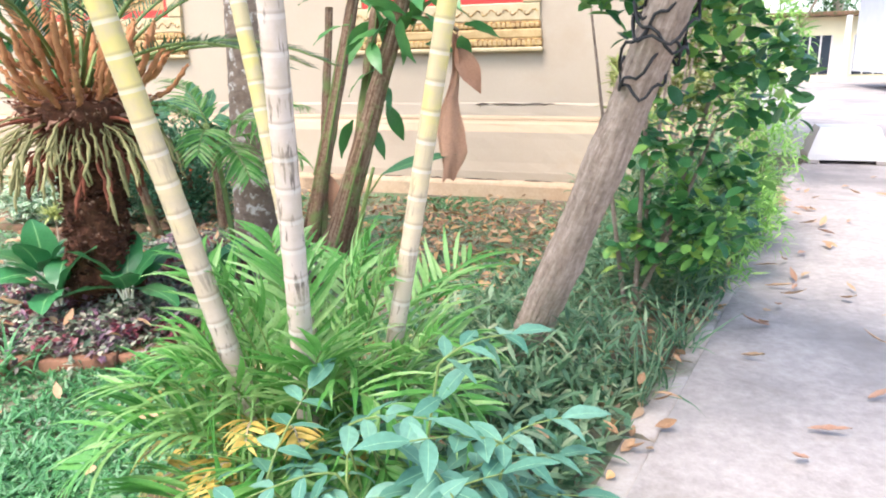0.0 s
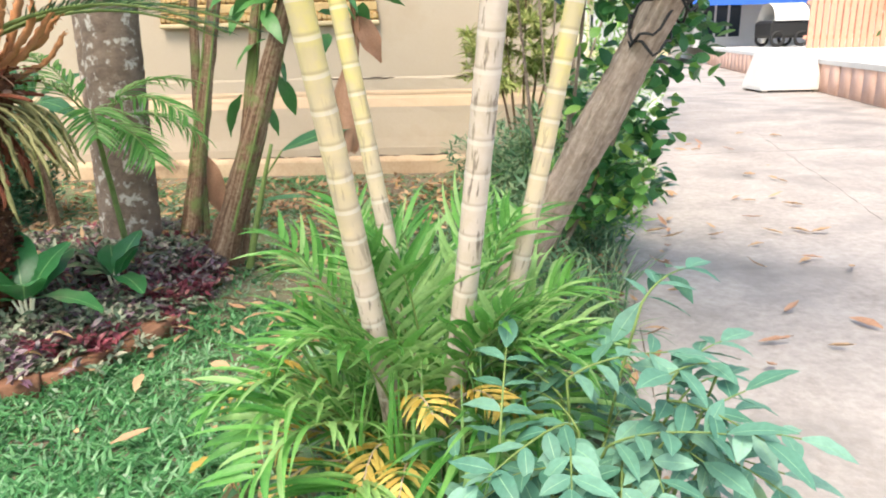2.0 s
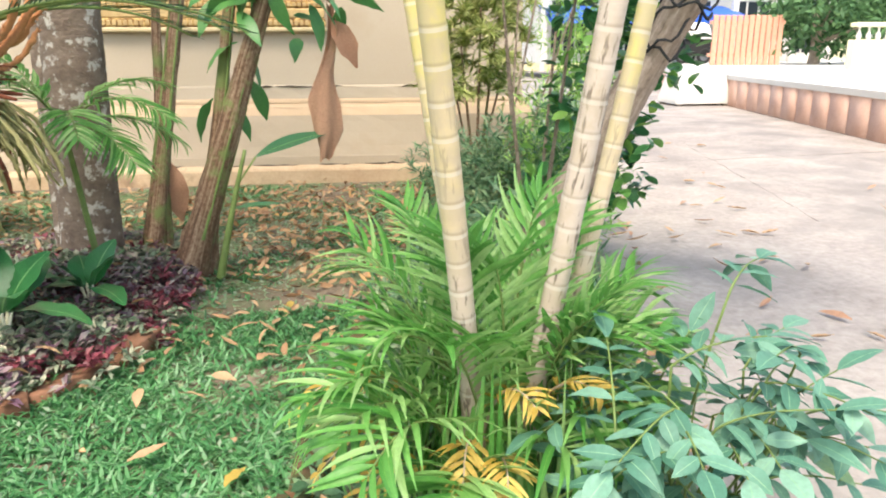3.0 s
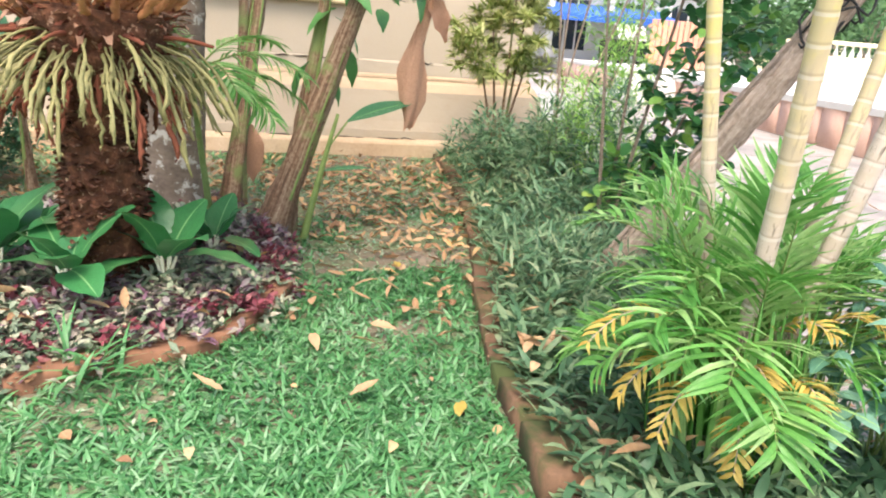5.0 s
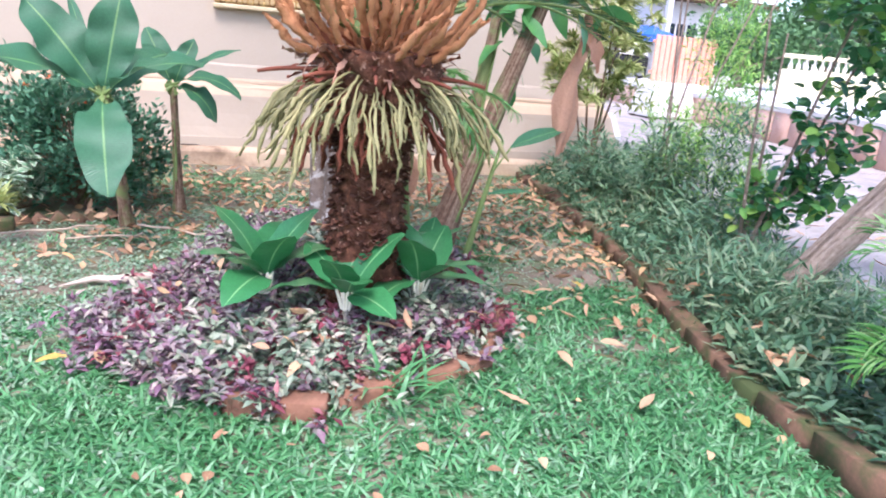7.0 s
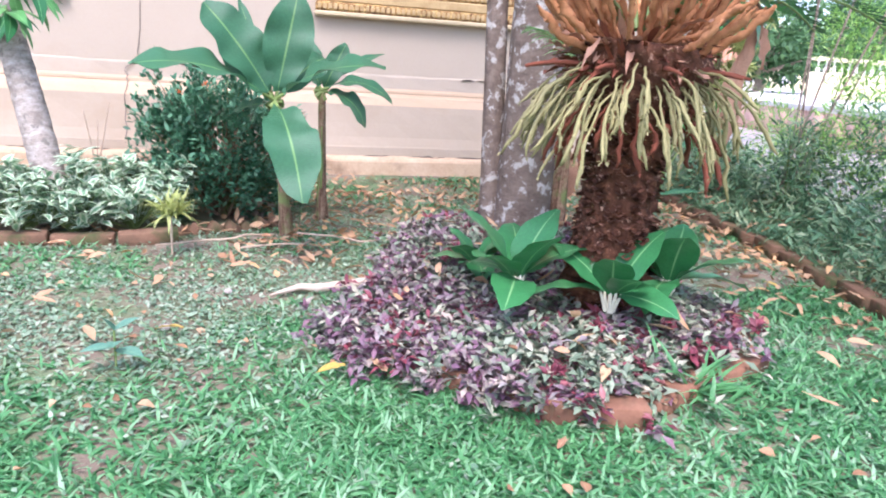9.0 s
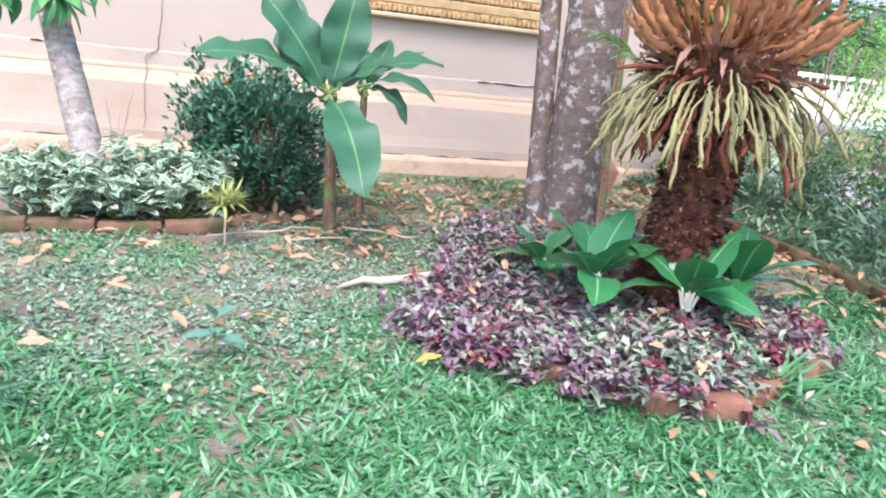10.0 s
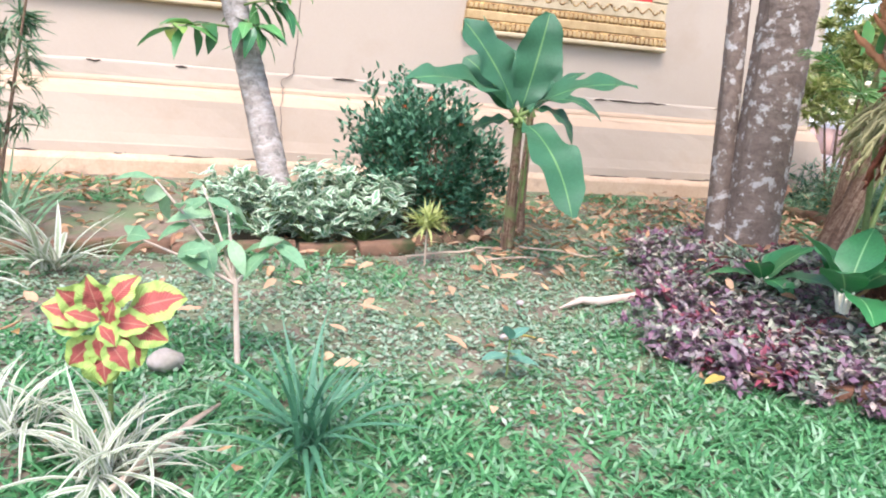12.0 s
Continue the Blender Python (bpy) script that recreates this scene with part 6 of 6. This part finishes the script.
sap = thing("sapling", (-5.855, 4.45, 0), "thin pale sapling with grey-green oval leaves", "sapling")
part("stem", tube(Geo(), np.linspace((-5.855, 4.45, 0), (-5.865, 4.46, 0.3), 8), np.linspace(0.011, 0.009, 8), 7, 0, 0.05), M_LOG, sap)
for d, ln in (((-0.55, 0.1, 0.85), 0.42), ((-0.1, 0.05, 1), 0.26), ((-0.95, 0, 0.6), 0.36), ((0.55, -0.1, 0.7), 0.22), ((-0.3, 0.2, 1), 0.34)):
    tp = arc((-5.865, 4.46, 0.28), d, ln, 0.2, 8)
    br = part("branch", tube(Geo(), tp, np.linspace(0.007, 0.003, 8), 6), M_LOG, sap)
    n = 8
    part("foliage", leaves(Geo(), tp[rng.integers(3, 8, n)], around(n, -35, 45), UP + np.array((0, -0.6, 0)) + rng.normal(size=(n, 3)) * 0.35, rng.uniform(0.1, 0.16, n), rng.uniform(0.045, 0.062, n), 0.8, "leaf", 7, 0.2, wave=0.03), L_SAP, br)

log = solo("dead_branch", tube(Geo(), np.array([(-4.42, 5.0, 0.0), (-4.36, 5.03, 0.008), (-4.28, 5.07, 0.015), (-4.2, 5.06, 0.013), (-4.1, 5.08, 0.015), (-4.0, 5.1, 0.018), (-3.9, 5.15, 0.02), (-3.78, 5.16, 0.012)]), (0.004, 0.012, 0.018, 0.02, 0.021, 0.022, 0.02, 0.014), 10, 0, 0.12), M_LOG, "pale dead branch lying on the soil", "branch")
solo("stick", tube(Geo(), np.array([(-6.13, 3.68, 0.02), (-6.05, 3.82, 0.03), (-5.97, 3.98, 0.035), (-5.9, 4.1, 0.025)]), (0.008, 0.012, 0.01, 0.005), 8, 0, 0.14), M_STICK, "dry brown stick on the ground by the pale plants", "stick")
for a, c in (((-4.2, 6.05, 0.03), (-3.6, 5.8, 0.03)), ((-5.0, 5.8, 0.03), (-4.4, 6.0, 0.04)), ((-4.6, 5.75, 0.02), (-4.15, 5.9, 0.03)), ((-3.9, 5.55, 0.02), (-3.4, 5.95, 0.03))):
    solo("twig", tube(Geo(), np.linspace(a, c, 7) + rng.normal(size=(7, 3)) * (0.02, 0.02, 0.003), 0.006, 6), M_STICK, "thin dry twig among the litter", "twig", "twigs on the soil")
for p, s in (((-4.83, 4.62, 0.01), 0.022), ((-6.08, 4.42, 0.03), 0.06), ((-5.75, 5.75, 0.01), 0.02), ((-4.6, 5.05, 0.01), 0.018)):
    a = np.linspace(0, np.pi, 7)
    solo("stone", tube(Geo(), np.column_stack([p[0] + s * np.cos(a), np.full(7, p[1]), np.full(7, p[2])]), s * np.sin(a) * 0.6 + 0.002, 9, 0, 0.16), M_KERB, "small pale stone on the soil", "stone", "stones on the soil", at=p)

shrub("narrow_leaf_shrub", (-7.2, 6.65, 0), "tall shrub with drooping narrow olive leaves", [((0.05, 0, 1), 1.6, 0.1), ((0.2, -0.1, 1), 1.4, 0.1), ((-0.1, 0.1, 1), 1.6, 0.1)],
      [((-7.2, 6.62, 1.1), 0.26, 0.45, 1000), ((-7.15, 6.6, 0.72), 0.2, 0.25, 400)], L_WEED, 0.15, 0.014, M_BROWNSTEM, "lance", (-50, 40), 0.8, 0.014, tufts=40)
rosette("strap_leaf_clump", (-7.1, 6.3, 0), "clump of long dark strap leaves", 50, (0.35, 0.6), 0.02, (35, 85), (0.6, 1.6), L_WEED, "plant", spread=0.06)

# ---- beyond the driveway ----
def terrace_x(y):
    return 5.9 + (y - 12.0) * 0.2


ter = Geo()
ty = np.linspace(3, 60, 24)
prof = [(0.0, 0.0), (0.0, 0.6), (-0.06, 0.6), (-0.06, 0.7), (30.0, 0.7)]
v = [(terrace_x(yv) + dx, yv, zv) for yv in ty for dx, zv in prof]
f = [(i * 5 + j, i * 5 + j + 1, i * 5 + 6 + j, i * 5 + 5 + j) for i in range(23) for j in range(4)]
solo("terrace", ter.add(v, f), M_BARS, "raised white terrace beyond the driveway", "terrace", kind="structure", smooth=False)
facing = thing("terrace_facing", (terrace_x(12), 12, 0), "salmon stone facing along the terrace edge", "facing", kind="structure")
slab = Geo()
box(slab, (-0.03, -0.3, 0.03), (0.012, 0.3, 0.6), bevel=0.01)
slab_mesh = slab.mesh("stone_slab", M_SALMON)
for i in range(42):
    y = 6 + i * 0.62
    ob = new("stone_slab", slab_mesh)
    ob.parent = facing
    ob.matrix_basis = pose(terrace_x(y) - terrace_x(12) - 0.01 + rng.normal() * 0.004, y - 12, 0, 0, 0, -11.3)


def white_block(at, w, h, turn, label):
    """A cast block with battered sides on four short feet."""
    root = thing("concrete_block", at, label, "block", "white blocks on the driveway")
    g = Geo()
    v = []
    for z, s in ((0.05, 1.0), (0.12, 1.0), (h * 0.85, 0.8), (h, 0.74)):
        v += [(at[0] + sx * w / 2 * s, at[1] + sy * w / 2.6 * s, at[2] + z) for sx, sy in ((-1, -1), (1, -1), (1, 1), (-1, 1))]
    f = [(i * 4 + j, i * 4 + (j + 1) % 4, i * 4 + 4 + (j + 1) % 4, i * 4 + 4 + j) for i in range(3) for j in range(4)] + [(12, 13, 14, 15), (3, 2, 1, 0)]
    part("body", g.add(v, f), M_BARS, root, smooth=False)
    for sx in (-1, 1):
        for sy in (-1, 1):
            c = (at[0] + sx * w * 0.42, at[1] + sy * w * 0.32)
            part("foot", box(Geo(), (c[0] - 0.06, c[1] - 0.06, at[2]), (c[0] + 0.06, c[1] + 0.06, at[2] + 0.055), bevel=0.008), M_KERB, root, smooth=False)


white_block((6.25, 17.3, 0.03), 1.3, 0.78, 0, "white battered concrete block on the driveway")
white_block((1.6, 11.9, 0.03), 0.9, 0.45, 0, "white battered concrete block on the driveway")


def far_house(name, at, w, d, h, mat, label, bays, awning=None, bay_mat=M_DARKGLASS):
    root = thing(name, at, label, "house")
    x0, y0, z0 = at[0] - w / 2, at[1], at[2]
    part("wall", box(Geo(), (x0, y0, z0), (x0 + w, y0 + d, z0 + h)), mat, root, smooth=False)
    part("roof", box(Geo(), (x0 - 0.5, y0 - 0.8, z0 + h), (x0 + w + 0.5, y0 + d + 0.5, z0 + h + 0.25), bevel=0.05), M_BRICK_OLD, root, smooth=False)
    step = w / bays
    for i in range(bays):
        xa = x0 + step * (i + 0.2)
        win = part("window", box(Geo(), (xa, y0 - 0.02, z0 + 0.4), (xa + step * 0.6, y0 + 0.1, z0 + h * 0.72)), bay_mat, root, smooth=False)
        for k in range(4):
            xb = xa + step * 0.6 * k / 3
            part("mullion", box(Geo(), (xb - 0.04, y0 - 0.07, z0 + 0.4), (xb + 0.04, y0 - 0.02, z0 + h * 0.72)), M_BARS, win, smooth=False)
        part("pillar", box(Geo(), (x0 + step * i - 0.12, y0 - 1.2, z0), (x0 + step * i + 0.12, y0 - 0.96, z0 + h), bevel=0.02), M_BARS, root, smooth=False)
    if awning:
        za, out = awning
        g = Geo()
        g.add([(x0, y0, z0 + za + 0.5), (x0 + w * 0.6, y0, z0 + za + 0.5), (x0 + w * 0.6, y0 - out, z0 + za), (x0, y0 - out, z0 + za), (x0, y0 - out, z0 + za - 0.3), (x0 + w * 0.6, y0 - out, z0 + za - 0.3),
               (x0, y0, z0 + za + 0.47), (x0 + w * 0.6, y0, z0 + za + 0.47)], [(0, 1, 2, 3), (3, 2, 5, 4), (6, 4, 5, 7)])
        part("awning", g, M_BLUE, root, "bright blue awning", smooth=False)
    return root


far_house("shop_house", (13.5, 33, 0.7), 14, 6, 3.6, M_BARS, "white shop house with pillars and a blue awning", 5, (1.9, 2.2))
far_house("yellow_house", (33, 42, 0.7), 9, 7, 3.6, M_YELLOWWALL, "pale yellow house on the terrace", 4)
far_house("green_house", (4.5, 46, 0), 16, 6, 3.4, M_YELLOWWALL, "low pale house with dark openings at the end of the yard", 6)
# balustrade of the terrace
bal = thing("balustrade", (15, 21, 0.7), "pale yellow balustrade with white balusters", "balustrade")
part("low_wall", box(Geo(), (12.6, 20.8, 0.7), (20, 21.1, 1.5), bevel=0.02), M_YELLOWWALL, bal, smooth=False)
for i in range(24):
    x = 12.8 + i * 0.3
    zz = np.linspace(1.5, 1.85, 7)
    part("baluster", tube(Geo(), np.column_stack([np.full(7, x), np.full(7, 20.95), zz]), 0.05 + 0.025 * np.sin(np.linspace(0, 6.3, 7)), 8), M_BARS, bal)
part("rail", box(Geo(), (12.6, 20.82, 1.85), (20, 21.08, 1.97), bevel=0.02), M_YELLOWWALL, bal, smooth=False)
gate = thing("orange_gate", (12.2, 26, 0.69), "orange-red slatted wooden gate", "gate")
for i in range(12):
    part("slat", box(Geo(), (11.0 + i * 0.22, 26, 0.69), (11.17 + i * 0.22, 26.06, 2.4), bevel=0.01), M_ORANGE, gate, smooth=False)
for zz in (1.0, 2.1):
    part("rail", box(Geo(), (10.9, 26.06, zz), (13.7, 26.12, zz + 0.12), bevel=0.01), M_ORANGE, gate, smooth=False)
# a parked cart with a white hood
cart = thing("parked_cart", (8.2, 27, 0.03), "small parked cart with a white hood and black wheels", "vehicle")
cart.location = (11.9, 30, 0.7)
hood = Geo()
a = np.linspace(0, np.pi, 12)
ring = np.column_stack([np.zeros(12), 0.75 * np.cos(a), 0.95 + 0.65 * np.sin(a)])
vv = np.concatenate([ring + (7.6, 27, 0.03), ring + (8.9, 27, 0.03)])
hood.add(vv, [(i, i + 1, 12 + i + 1, 12 + i) for i in range(11)])
part("hood", hood, M_BARS, cart)
part("body", box(Geo(), (7.5, 26.3, 0.35), (9.0, 27.7, 1.0), bevel=0.1), M_BLACK, cart, smooth=False)
for x in (7.8, 8.7):
    for y in (26.32, 27.68):
        t = np.linspace(0, 2 * np.pi, 21)
        w = part("wheel", tube(Geo(), np.column_stack([x + 0.24 * np.cos(t), np.full(21, y), 0.33 + 0.24 * np.sin(t)]), 0.06, 8, cap=False), M_BLACK, cart)
for i, (tx, ty, h) in enumerate([(18, 42, 7), (1, 58, 8), (9, 60, 9), (28, 48, 8), (-6, 60, 8), (34, 30, 7), (19.5, 27, 5), (25, 31, 6), (15.5, 27, 3.6)]):
    root = thing("far_tree", (tx, ty, 0), "leafy green tree beyond the yard", "tree", "far trees")
    part("trunk", tube(Geo(), np.array([(tx, ty, 0), (tx + 0.1, ty, h * 0.3), (tx, ty + 0.1, h * 0.7)]), (0.25, 0.2, 0.1), 9, 0, 0.05), M_BARK, root)
    g = Geo()
    n = 2600
    hubs = np.array((tx, ty, h * 0.68)) + unit(rng.normal(size=(26, 3))) * rng.uniform(0.5, 1, (26, 1)) * (2.2, 2.2, h * 0.3)
    q = hubs[rng.integers(0, 26, n)] + rng.normal(size=(n, 3)) * 0.45
    leaves(g, q, around(n, -60, 40), UP + rng.normal(size=(n, 3)) * 0.5, rng.uniform(0.25, 0.45, n), 0.16, 0.5, "leaf", 2, 0.1)
    part("crown", g, L_FAR, root)
    for k in range(4):
        part("limb", tube(Geo(), np.linspace((tx, ty, h * 0.4), hubs[k], 6), np.linspace(0.1, 0.03, 6), 6), M_BARK, root)
